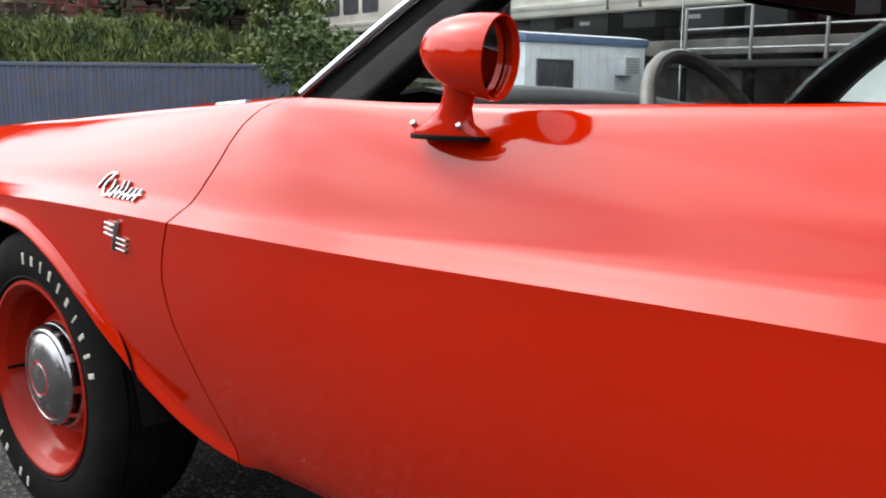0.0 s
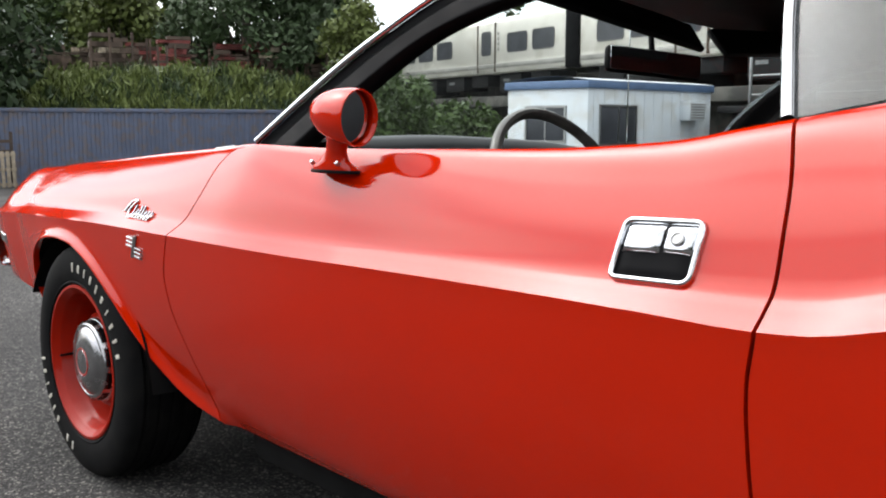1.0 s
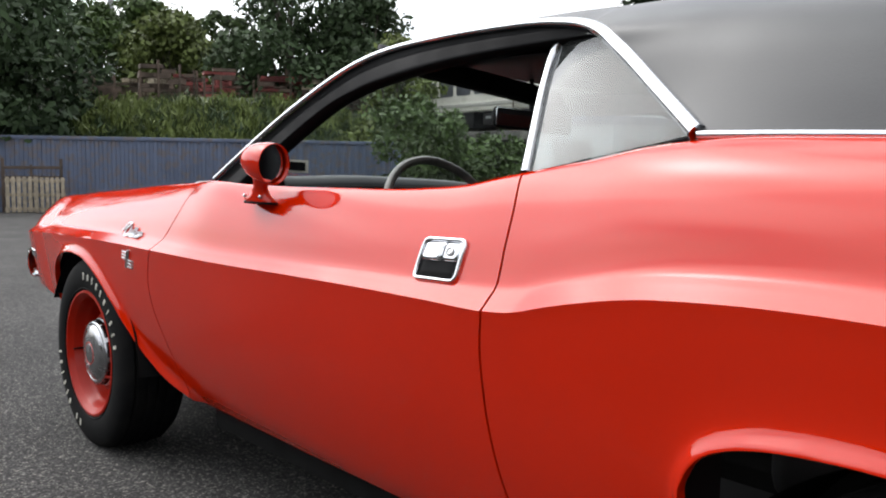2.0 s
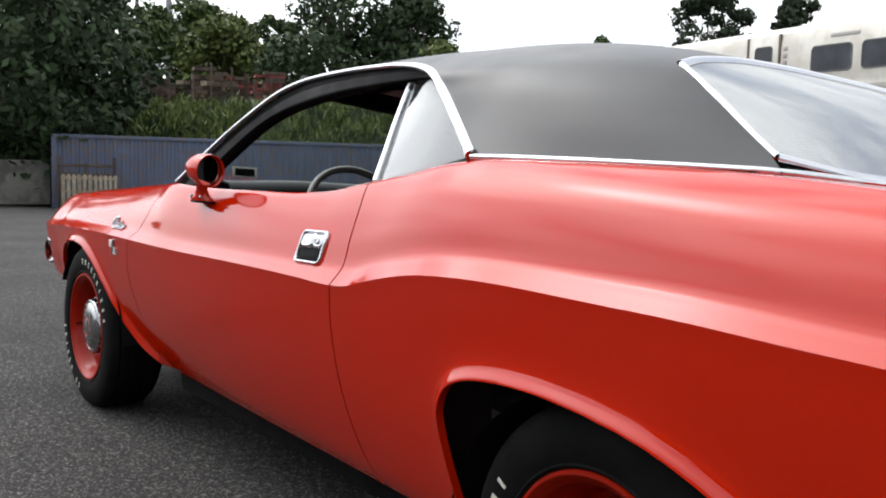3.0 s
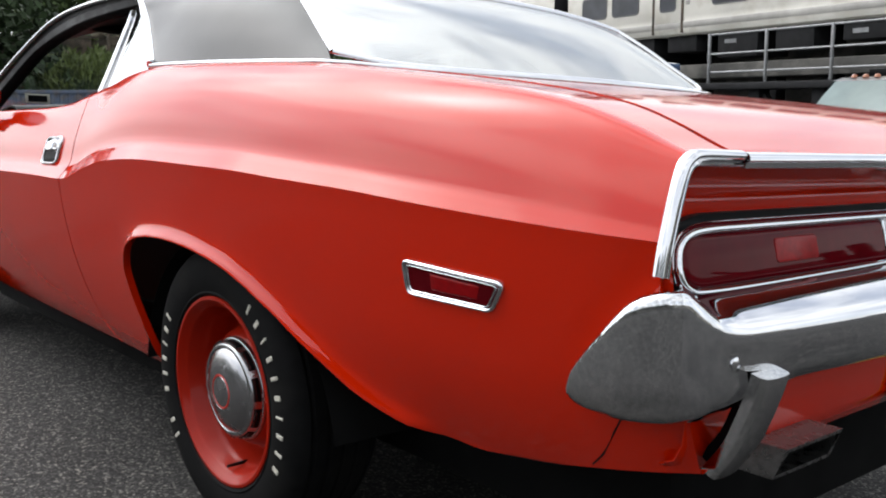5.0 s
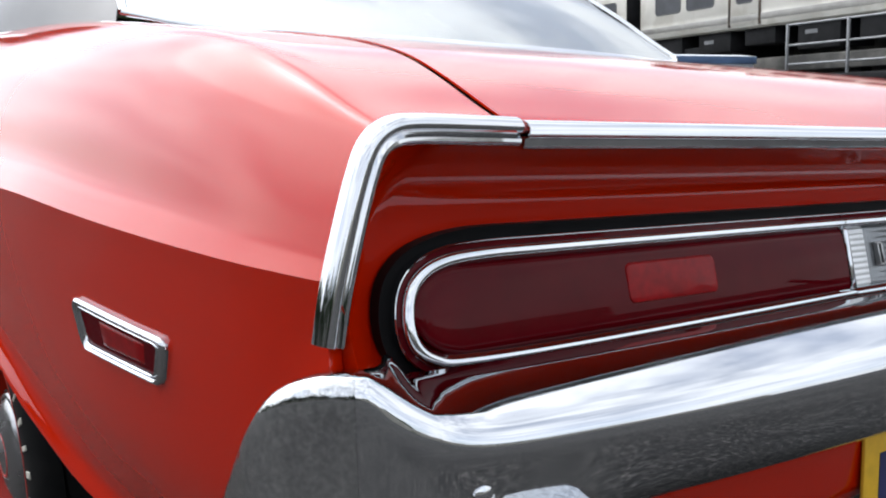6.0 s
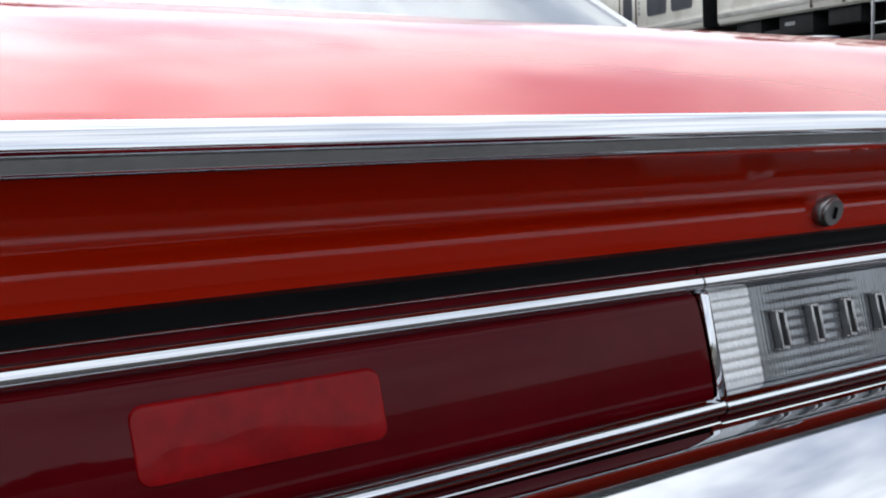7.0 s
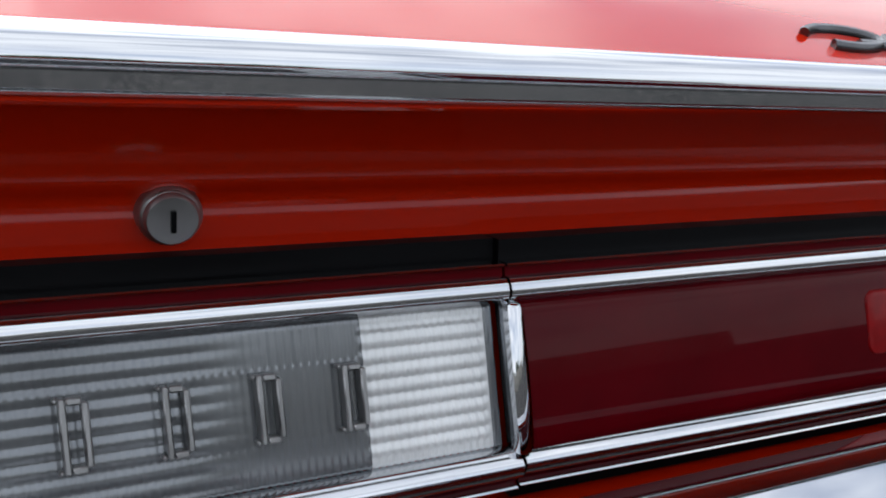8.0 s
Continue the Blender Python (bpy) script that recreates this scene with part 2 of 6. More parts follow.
def sheet(name, P, mat, parent, label="", flip=False, thick=0.0, sharp=0):
    """A curved panel from an n x m grid of points."""
    P = np.asarray(P, float)
    n, m = P.shape[:2]
    me = mesh_of(P.reshape(-1, 3), grid_faces(n, m, flip), name)
    if thick:
        count = collections.Counter(k for f in me.polygons for k in f.edge_keys)
        for e in me.edges:
            e.use_edge_sharp = count[e.key] == 1
    if sharp:
        me.set_sharp_from_angle(angle=radians(sharp))
    ob = put(name, me, mat, parent, label)
    if thick:
        md = ob.modifiers.new("thickness", "SOLIDIFY")
        md.thickness, md.offset = thick, -1
    return ob


def sweep_mesh(path, profile, normal, closed=False, closed_profile=True, scale=None, caps=True):
    """profile (a, c): a across the path, c along the outward normal."""
    path = np.asarray(path, float)
    n, m = len(path), len(profile)
    nr = np.asarray(normal, float)
    if nr.ndim == 1:
        nr = np.tile(nr, (n, 1))
    if closed:
        t = np.roll(path, -1, 0) - np.roll(path, 1, 0)
    else:
        t = np.gradient(path, axis=0)
    t /= np.linalg.norm(t, axis=1)[:, None] + 1e-12
    side = np.cross(t, nr)
    side /= np.linalg.norm(side, axis=1)[:, None] + 1e-12
    up = np.cross(side, t)
    pr = np.array(profile, float)
    V = []
    for i in range(n):
        s = 1.0 if scale is None else scale[i]
        for a, c in pr:
            V.append(path[i] + side[i] * a * s + up[i] * c * s)
    F = grid_faces(n, m, False, closed, closed_profile)
    if caps and not closed and closed_profile:
        F += [tuple(range(m))[::-1], tuple((n - 1) * m + k for k in range(m))]
    return V, F


def trim(name, path, profile, normal, mat, parent, label="", closed=False, scale=None, sharp=40):
    V, F = sweep_mesh(path, profile, normal, closed, True, scale)
    me = mesh_of(V, F, name)
    me.set_sharp_from_angle(angle=radians(sharp))
    bm = bmesh.new()
    bm.from_mesh(me)
    bmesh.ops.recalc_face_normals(bm, faces=bm.faces)
    bm.to_mesh(me)
    bm.free()
    return put(name, me, mat, parent, label)


def ring_profile(w, h, n=8):
    return [(w / 2 * math.cos(2 * math.pi * k / n), h / 2 * math.sin(2 * math.pi * k / n)) for k in range(n)]


def half_round(w, h, n=6):
    return [(-w / 2, -0.003)] + [(-w / 2 * math.cos(math.pi * k / n), h * math.sin(math.pi * k / n)) for k in range(n + 1)] + [(w / 2, -0.003)]


def add_box(bm, lo, hi, bevel=0.0, m=None, seg=2):
    c = [(lo[k] + hi[k]) / 2 for k in range(3)]
    s = [abs(hi[k] - lo[k]) for k in range(3)]
    r = bmesh.ops.create_cube(bm, size=1, matrix=Matrix.Translation(c) @ Matrix.Diagonal((*s, 1)))
    vs = r["verts"]
    if bevel:
        es = list({e for v in vs for e in v.link_edges})
        rb = bmesh.ops.bevel(bm, geom=es, offset=bevel, segments=seg, profile=0.5, affect="EDGES")
        vs = list({v for f in rb["faces"] for v in f.verts} | {v for v in vs if v.is_valid})
    if m:
        bmesh.ops.transform(bm, matrix=m, verts=[v for v in vs if v.is_valid])
    return vs


def box(name, lo, hi, mat, parent=None, bevel=0.0, label="", m=None):
    bm = bmesh.new()
    add_box(bm, lo, hi, bevel, m)
    return part(name, bm, mat, parent, label)


def revolve(profile, n=48, axis="y"):
    """profile (r, d): radius and place along the axis."""
    V = []
    for k in range(n):
        a = 2 * math.pi * k / n
        for r, d in profile:
            V.append((r * math.cos(a), d, r * math.sin(a)) if axis == "y" else (r * math.cos(a), r * math.sin(a), d))
    return V, grid_faces(n, len(profile), False, True, False)


def lathe(name, profile, mat, parent, n=48, label="", axis="y", m=None, sharp=35):
    V, F = revolve(profile, n, axis)
    me = mesh_of(V, F, name)
    bm = bmesh.new()
    bm.from_mesh(me)
    bmesh.ops.remove_doubles(bm, verts=bm.verts, dist=1e-6)
    bmesh.ops.recalc_face_normals(bm, faces=bm.faces)
    if m:
        bmesh.ops.transform(bm, matrix=m, verts=bm.verts)
    bm.to_mesh(me)
    bm.free()
    me.polygons.foreach_set("use_smooth", [True] * len(me.polygons))
    me.set_sharp_from_angle(angle=radians(sharp))
    return put(name, me, mat, parent, label)


# ---- the car: x runs rearwards from the front axle, y to the car's right, z up ----
car = tagged(new("muscle_car"), "glossy red-orange two-door coupe with black vinyl roof parked on asphalt", "car")

crease_y = hermite([(-0.95, -0.745), (-0.85, -0.812), (-0.5, -0.868), (-0.2, -0.892), (0.1, -0.905), (0.6, -0.922), (1.3, -0.938),
                    (2.03, -0.946), (2.5, -0.955), (2.8, -0.955), (3.2, -0.945), (3.5, -0.925), (3.75, -0.897), (3.85, -0.882), (3.91, -0.868), (3.95, -0.857)])
crease_z = hermite([(-0.95, 0.675), (-0.78, 0.686), (-0.25, 0.714), (0.25, 0.728), (0.6, 0.732), (1.06, 0.738), (1.4, 0.747), (1.65, 0.752),
                    (1.85, 0.754), (2.03, 0.756), (2.08, 0.761), (2.16, 0.781), (2.24, 0.799), (2.33, 0.815), (2.42, 0.824), (2.5, 0.829),
                    (2.65, 0.832), (2.8, 0.831), (3.0, 0.829), (3.15, 0.823), (3.37, 0.815), (3.53, 0.805), (3.72, 0.795), (3.95, 0.786)])
top_y = hermite([(-0.95, -0.63), (-0.8, -0.70), (-0.5, -0.722), (0.0, -0.742), (0.4, -0.775), (0.7, -0.822), (0.86, -0.850), (1.0, -0.856), (1.44, -0.845),
                 (2.0, -0.822), (2.34, -0.809), (2.6, -0.79), (2.95, -0.755), (3.3, -0.77), (3.6, -0.785), (3.94, -0.803)])
top_z = hermite([(-0.95, 0.745), (-0.88, 0.79), (-0.78, 0.818), (-0.5, 0.848), (0.0, 0.886), (0.4, 0.914), (0.7, 0.930), (0.86, 0.940), (1.07, 0.937), (1.44, 0.943),
                 (1.73, 0.954), (1.86, 0.967), (1.92, 0.979), (1.99, 0.991), (2.06, 1.003), (2.15, 1.018), (2.22, 1.033), (2.3, 1.045),
                 (2.36, 1.051), (2.6, 1.054), (2.8, 1.052), (2.95, 1.048), (3.3, 1.022), (3.5, 1.001), (3.65, 0.981), (3.75, 0.961),
                 (3.83, 0.936), (3.9, 0.909), (3.945, 0.893)])
# the shape of the side between the top edge and the crease: (share of the drop, share of the way out) at four stations
SHAPE = {
    -0.9: [(0.06, 0.12), (0.28, 0.37), (0.56, 0.62), (0.82, 0.80)],
    0.2: [(0.06, 0.11), (0.27, 0.34), (0.55, 0.58), (0.80, 0.73)],
    0.85: [(0.05, 0.12), (0.25, 0.34), (0.55, 0.57), (0.80, 0.71)],
    1.9: [(0.05, 0.12), (0.25, 0.33), (0.55, 0.57), (0.80, 0.71)],
    2.35: [(0.05, 0.16), (0.25, 0.42), (0.55, 0.63), (0.80, 0.72)],
    2.9: [(0.03, 0.25), (0.24, 0.56), (0.55, 0.73), (0.80, 0.80)],
    3.5: [(0.03, 0.25), (0.24, 0.54), (0.55, 0.74), (0.80, 0.82)],
    3.95: [(0.04, 0.22), (0.27, 0.45), (0.6, 0.70), (0.84, 0.85)],
}
shape_fn = [[hermite([(x, SHAPE[x][k][c]) for x in sorted(SHAPE)]) for c in (0, 1)] for k in range(4)]
LOW = hermite([(0, 0), (0.03, 0.0025), (0.12, 0.008), (0.28, 0.019), (0.45, 0.034), (0.65, 0.059), (0.82, 0.088), (0.93, 0.113), (1.0, 0.138)])
Z_BASE = 0.285


def upper(x, rows):
    """Left side from the top edge down to the crease at the station x: rows x 3."""
    ty, tz, cy, cz = float(top_y(x)), float(top_z(x)), float(crease_y(x)), float(crease_z(x))
    k = [(0.0, 0.0)] + [(float(a(x)), float(b(x))) for a, b in shape_fn] + [(0.5 + 0.5 * float(shape_fn[3][0](x)), 0.55 * float(shape_fn[3][1](x)) + 0.45), (1.0, 1.0)]
    pts = [(x, ty + (cy - ty) * o, tz + (cz - tz) * h) for h, o in k]
    return spline(pts, rows)


ARCH_F = [(-0.385, 0.42), (-0.378, 0.48), (-0.365, 0.54), (-0.315, 0.605), (-0.22, 0.648), (-0.09, 0.664), (0.02, 0.655), (0.10, 0.628), (0.175, 0.585),
          (0.255, 0.520), (0.345, 0.435), (0.425, 0.37), (0.505, 0.325), (0.57, 0.302), (0.62, 0.292)]
ARCH_R = [(2.366, 0.29), (2.382, 0.40), (2.396, 0.49), (2.412, 0.56), (2.45, 0.615), (2.52, 0.645), (2.62, 0.658), (2.72, 0.659), (2.84, 0.648), (2.96, 0.623),
          (3.08, 0.573), (3.19, 0.513), (3.29, 0.455), (3.37, 0.422), (3.43, 0.405)]
arch_f, arch_r = spline([(a, 0, b) for a, b in ARCH_F], 140), spline([(a, 0, b) for a, b in ARCH_R], 140)
DISH = spline([(3.95, 0, 0.742), (3.915, 0, 0.732), (3.875, 0, 0.700), (3.840, 0, 0.655), (3.812, 0, 0.605), (3.800, 0, 0.55)], 50)


def bottom(x):
    z = float(np.interp(x, [-0.95, -0.7, -0.5, -0.386, 0.64, 2.36, 3.43, 3.55, 3.7, 3.86, 3.95], [0.50, 0.475, 0.445, 0.42, 0.285, 0.285, 0.405, 0.393, 0.412, 0.445, 0.465]))
    for arch in (arch_f, arch_r):
        if arch[0, 0] <= x <= arch[-1, 0]:
            z = max(z, float(np.interp(x, arch[:, 0], arch[:, 2])))
    return z


def lean(xc, z):
    """The front edge of the rear opening slants rearwards towards the sill."""
    k = 0.24 * math.exp(-((xc - 2.40) / 0.22) ** 2)
    return xc + k * max(0.0, 0.56 - z)


def low_y(x, z, xa=None):
    xa = x if xa is None else xa
    cy, cz = float(crease_y(x)), float(crease_z(x))
    y = cy + float(LOW((cz - z) / (cz - Z_BASE)))
    if x > 3.45:
        y += 0.02 * ((x - 3.45) / 0.5) ** 2 * min(1.0, max(0.0, (cz - z) / 0.2))
    if x > 3.2:
        u = min(1.0, max(0.0, (0.60 - z) / 0.2))
        y += 0.030 * u * u * min(1.0, (x - 3.2) / 0.3)
    d = min(np.min(np.hypot(arch_f[:, 0] - xa, arch_f[:, 2] - z)), np.min(np.hypot(arch_r[:, 0] - xa, arch_r[:, 2] - z)))
    y -= 0.017 * math.exp(-((d / 0.017) ** 2)) + 0.005 * math.exp(-((d / 0.05) ** 2))
    d2 = np.min(np.hypot(DISH[:, 0] - x, DISH[:, 2] - z))
    y += 0.004 * math.exp(-((d2 / 0.028) ** 2)) * min(1.0, max(0.0, (z - 0.54) / 0.09)) * min(1.0, max(0.0, (3.945 - x) / 0.035))
    return y


def lower(xc, rows):
    cz, zb = float(crease_z(xc)), bottom(xc)
    w = np.concatenate([[0, 0.012, 0.03], np.linspace(0.07, 0.86, rows - 8), [0.91, 0.945, 0.972, 0.99, 1.0]])
    pts = []
    for q in w:
        z = cz + (zb - cz) * q
        x = lean(xc, z) if 2.05 < xc < 3.1 else xc
        pts.append((x, low_y(x, z, xc), z))
    x, y, z = pts[-1]
    pts += [(x, y + 0.006, z - 0.002), (x, y + 0.018, z + 0.002)]
    return np.array(pts)


gap_front = hermite([(0.28, 0.622), (0.386, 0.603), (0.48, 0.575), (0.56, 0.548), (0.62, 0.545), (0.68, 0.566), (0.735, 0.600), (0.78, 0.638), (0.832, 0.678), (0.88, 0.706), (0.91, 0.738),
                     (0.93, 0.786), (0.94, 0.85)])
gap_rear = hermite([(0.28, 2.05), (0.40, 2.022), (0.52, 2.006), (0.60, 2.002), (0.70, 2.004), (0.757, 2.014), (0.80, 2.017), (0.86, 2.016), (0.93, 2.008), (0.99, 1.990)])


def column(xc, up_rows=22, low_rows=30):
    return np.vstack([upper(xc, up_rows), lower(xc, low_rows)[1:]])


deck_crown = hermite([(2.9, 0.004), (3.1, 0.001), (3.4, 0.001), (3.7, 0.000), (3.8, -0.002), (3.94, -0.008)])
lid_crown = hermite([(2.9, 0.004), (3.1, 0.001), (3.4, 0.001), (3.7, 0.000), (3.8, -0.002), (3.895, -0.006), (3.920, -0.010), (3.94, -0.026)])
DECK_X = list(np.arange(3.205, 3.90, 0.025)) + [3.905, 3.912, 3.918, 3.923, 3.927, 3.931, 3.935]
share = hermite([(2.9, 0.79), (3.2, 0.775), (3.4, 0.785), (3.6, 0.808), (3.75, 0.835), (3.85, 0.852), (3.94, 0.860)])


def side_panel(name, xs, edge_a=None, edge_b=None, side=-1, label=""):
    """A body panel over the stations xs; edge_a and edge_b bend its ends to follow a shut line."""
    cols = [column(x) for x in xs]
    P = np.array(cols)
    n = len(xs)
    for end, edge in ((0, edge_a), (1, edge_b)):
        if edge is None:
            continue
        off = 0.0028 if end == 0 else -0.0028
        for j in range(P.shape[1]):
            x0 = xs[0] if end == 0 else xs[-1]
            target = x0
            for _ in range(4):
                p = point_at(target, j)
                target = float(edge(p[2])) + off
            move = target - x0
            for i in range(n):
                far = (xs[-1] - xs[i]) / (xs[-1] - xs[0]) if end == 0 else (xs[i] - xs[0]) / (xs[-1] - xs[0])
                wgt = max(0.0, 1 - (1 - far) / 0.55)
                wgt = wgt * wgt * (3 - 2 * wgt)
                if wgt > 0:
                    P[i, j] = point_at(xs[i] + move * wgt, j)
    # folded return edges along the shut lines
    if edge_a:
        P = np.concatenate([P[:1] + [0.0, 0.014, 0.0], P])
    if edge_b:
        P = np.concatenate([P, P[-1:] + [0.0, 0.014, 0.0]])
    if edge_b is None and edge_a is not None:
        # the quarter runs over the shoulder to the deck lid
        T = []
        for q in P:
            x, y, z = q[0]
            if x >= 2.935:
                T.append([(x, y * f, z + float(deck_crown(x)) * (1 - f ** 2.2)) for f in np.linspace(float(share(x)) + 0.003, 1.0, 9)[:-1]])
            else:
                T.append([(x, y + 0.0025 * k, z - 0.0008 * k) for k in range(8, 0, -1)])
        P = np.concatenate([np.array(T), P], axis=1)
    P[..., 1] *= -side
    return sheet(name, P, PAINT, car, label, flip=(side < 0), sharp=40)


CACHE = {}


def point_at(x, j):
    key = round(x, 4)
    if key not in CACHE:
        CACHE[key] = column(key)
    return CACHE[key][j]


def stations(a, b, step, dense=()):
    xs = list(np.arange(a, b, step)) + [b]
    for lo, hi, st in dense:
        xs = [x for x in xs if not lo <= x <= hi] + list(np.arange(lo, hi, st)) + [hi]
    return sorted(set(round(float(x), 4) for x in xs))


FENDER_X = stations(-0.95, 0.62, 0.03, [(-0.395, -0.30, 0.006), (-0.30, 0.2, 0.02)])
DOOR_X = stations(0.62, 2.03, 0.035)
QUARTER_X = stations(2.035, 3.945, 0.03, [(2.360, 2.47, 0.004), (2.47, 2.6, 0.015), (3.72, 3.945, 0.012)])
for side in (-1, 1):
    side_panel("front_fender", FENDER_X, None, gap_front, side)
    side_panel("door_skin", DOOR_X, gap_front, gap_rear, side)
    side_panel("quarter_panel", QUARTER_X, gap_rear, None, side)

# hood, deck and the top between them
def top_sheet(name, xs, g0, g1, crown_fn, mat, label="", rows=25, thick=0.002, lift=0.0):
    """A panel across the car between the shares f0 and f1 of the half width."""
    P = []
    for x in xs:
        ty, tz = float(top_y(x)), float(top_z(x))
        f0, f1 = (float(g(x)) if callable(g) else g for g in (g0, g1))
        P.append([(x, ty * f, tz + lift + crown_fn(x) * (1 - abs(f) ** 2.2)) for f in np.linspace(f0, f1, rows)])
    return sheet(name, P, mat, car, label, thick=thick)


hood_crown = hermite([(-0.95, 0.0), (-0.85, 0.004), (-0.5, 0.010), (0.3, 0.012), (0.9, 0.012)])
top_sheet("hood", np.arange(-0.93, 0.60, 0.03), 0.985, -0.985, hood_crown, PAINT)
P = []
for f in np.linspace(0.985, -0.985, 31):
    row = []
    for u in np.linspace(0, 1, 8):
        x = 0.606 + (0.045 + 0.235 * abs(f) ** 2.2) * u
        row.append((x, float(top_y(x)) * f, float(top_z(x)) + float(hood_crown(x)) * (1 - abs(f) ** 2.2)))
    P.append(row)
sheet("cowl", P, PAINT, car, thick=0.002)
# raised scoops on the hood
for s in (-1, 1):
    P = []
    for x in np.linspace(0.06, 0.60, 28):
        u = (x - 0.06) / 0.54
        h = 0.024 * min(1.0, u / 0.3) ** 0.7
        row = []
        for v in np.linspace(-1, 1, 15):
            y = s * 0.47 + 0.20 * v
            z = float(top_z(x)) + float(hood_crown(x)) * (1 - abs(y / float(top_y(x))) ** 2.2)
            row.append((x, y, z - 0.002 + h * max(0.0, 1 - abs(v) ** 3.5)))
        P.append(row)
    sheet("hood_scoop", P, PAINT, car, flip=True)

top_sheet("deck_lid", DECK_X, lambda x: share(x) - 0.003, lambda x: 0.003 - share(x), lid_crown, PAINT, rows=31)
top_sheet("deck_filler", list(np.linspace(2.94, 3.198, 10)), lambda x: share(x), lambda x: -share(x), deck_crown, PAINT, rows=31)
for s in (1, -1):
    P = [[(x, s * float(top_y(x)) * (float(share(x)) + d), float(top_z(x)) + float(deck_crown(x)) * (1 - float(share(x)) ** 2.2) - 0.008) for d in (-0.03, 0.0, 0.03)] for x in np.linspace(3.20, 3.93, 20)]
    sheet("deck_gutter", P, DARK, car)

# ---- wheels ----
def make_wheel():
    w = bpy.data.objects.new("wheel", None)
    scene.collection.objects.link(w)
    w.parent = car
    tread = [(0.3245, 0.078), (0.318, 0.075), (0.318, 0.069), (0.3255, 0.066), (0.3262, 0.040), (0.319, 0.037), (0.319, 0.030), (0.3262, 0.027), (0.3265, 0.005),
             (0.3195, 0.003), (0.3195, -0.003), (0.3265, -0.005), (0.3262, -0.027), (0.319, -0.030), (0.319, -0.037), (0.3262, -0.040), (0.3255, -0.066),
             (0.318, -0.069), (0.318, -0.075), (0.3245, -0.078)]
    prof = [(0.200, 0.085), (0.212, 0.102), (0.25, 0.114), (0.285, 0.112), (0.308, 0.100)] + tread + [
        (0.3195, -0.092), (0.311, -0.102), (0.302, -0.1065), (0.296, -0.109), (0.285, -0.1125), (0.262, -0.1145), (0.240, -0.1135), (0.226, -0.109), (0.222, -0.111),
        (0.218, -0.108), (0.211, -0.100), (0.204, -0.088)]
    tyre = lathe("tyre", prof, RUBBER, w, 72, "black radial tyre with raised white lettering blocks")
    # raised white lettering, as plain blocks
    for a0, span, count in ((150, -66, 9), (54, 78, 10)):
        for k in range(count):
            if count == 9 and k == 6:
                continue
            a = radians(a0 - span * k / (count - 1))
            c = Vector((math.cos(a), 0, math.sin(a)))
            t = Vector((-math.sin(a), 0, math.cos(a)))
            m = Matrix((( t.x, 0, c.x, c.x * 0.264), (0, 1, 0, -0.1135), (t.z, 0, c.z, c.z * 0.264), (0, 0, 0, 1)))
            wd, ht = ((0.0040, 0.0125), (0.0056, 0.0105), (0.0028, 0.0125), (0.0050, 0.0115))[k % 4]
            bm = bmesh.new()
            add_box(bm, (-wd, -0.0022, -ht), (wd, 0.004, ht), 0.0012, m, 1)
            bmesh.ops.recalc_face_normals(bm, faces=bm.faces)
            part("lettering_block", bm, WHITE_LETTER, tyre)
    rim = lathe("rim", [(0.200, 0.09), (0.196, 0.0), (0.212, -0.098), (0.2155, -0.104), (0.2135, -0.1085), (0.207, -0.1095), (0.202, -0.106), (0.198, -0.098),
                        (0.193, -0.094), (0.188, -0.088), (0.184, -0.062), (0.178, -0.055), (0.173, -0.046), (0.168, -0.010), (0.160, 0.000), (0.151, -0.001),
                        (0.141, -0.020), (0.131, -0.045), (0.120, -0.056), (0.108, -0.056), (0.09, -0.05), (0.0, -0.05)], RIM_PAINT, w, 64,
                "red-painted steel wheel rim")
    for a in (60, 180, 300):
        c = (math.cos(radians(a)) * 0.152, math.sin(radians(a)) * 0.152)
        lathe("rim_slot", [(0.0, -0.004), (0.011, -0.004), (0.013, 0.0), (0.013, 0.006)], BLACK, rim, 14,
              m=Matrix.Translation((c[0], -0.003, c[1])) @ Matrix.Diagonal((1.5, 1, 0.8, 1)))
    lathe("valve_stem", [(0.0, -0.022), (0.0032, -0.022), (0.0036, 0.0), (0.0042, 0.03)], BLACK, rim, 10, m=Matrix.Translation((-0.148, -0.075, 0.096)))
    cap = lathe("hub_cap", [(0.112, -0.046), (0.1175, -0.055), (0.1175, -0.060), (0.1150, -0.064), (0.1125, -0.065), (0.1070, -0.084), (0.1050, -0.087), (0.1015, -0.0885), (0.097, -0.0885), (0.0955, -0.086),
                            (0.092, -0.090), (0.075, -0.097), (0.055, -0.1025), (0.040, -0.1045), (0.0385, -0.103), (0.035, -0.103), (0.0335, -0.105),
                            (0.022, -0.1062), (0.0, -0.1068)], CAP_CHROME, w, 64, "domed chrome dog-dish hub cap")
    lathe("red_ring", [(0.0352, -0.1025), (0.0358, -0.1052), (0.0383, -0.1050), (0.0388, -0.1025)], RED_RING, cap, 48)
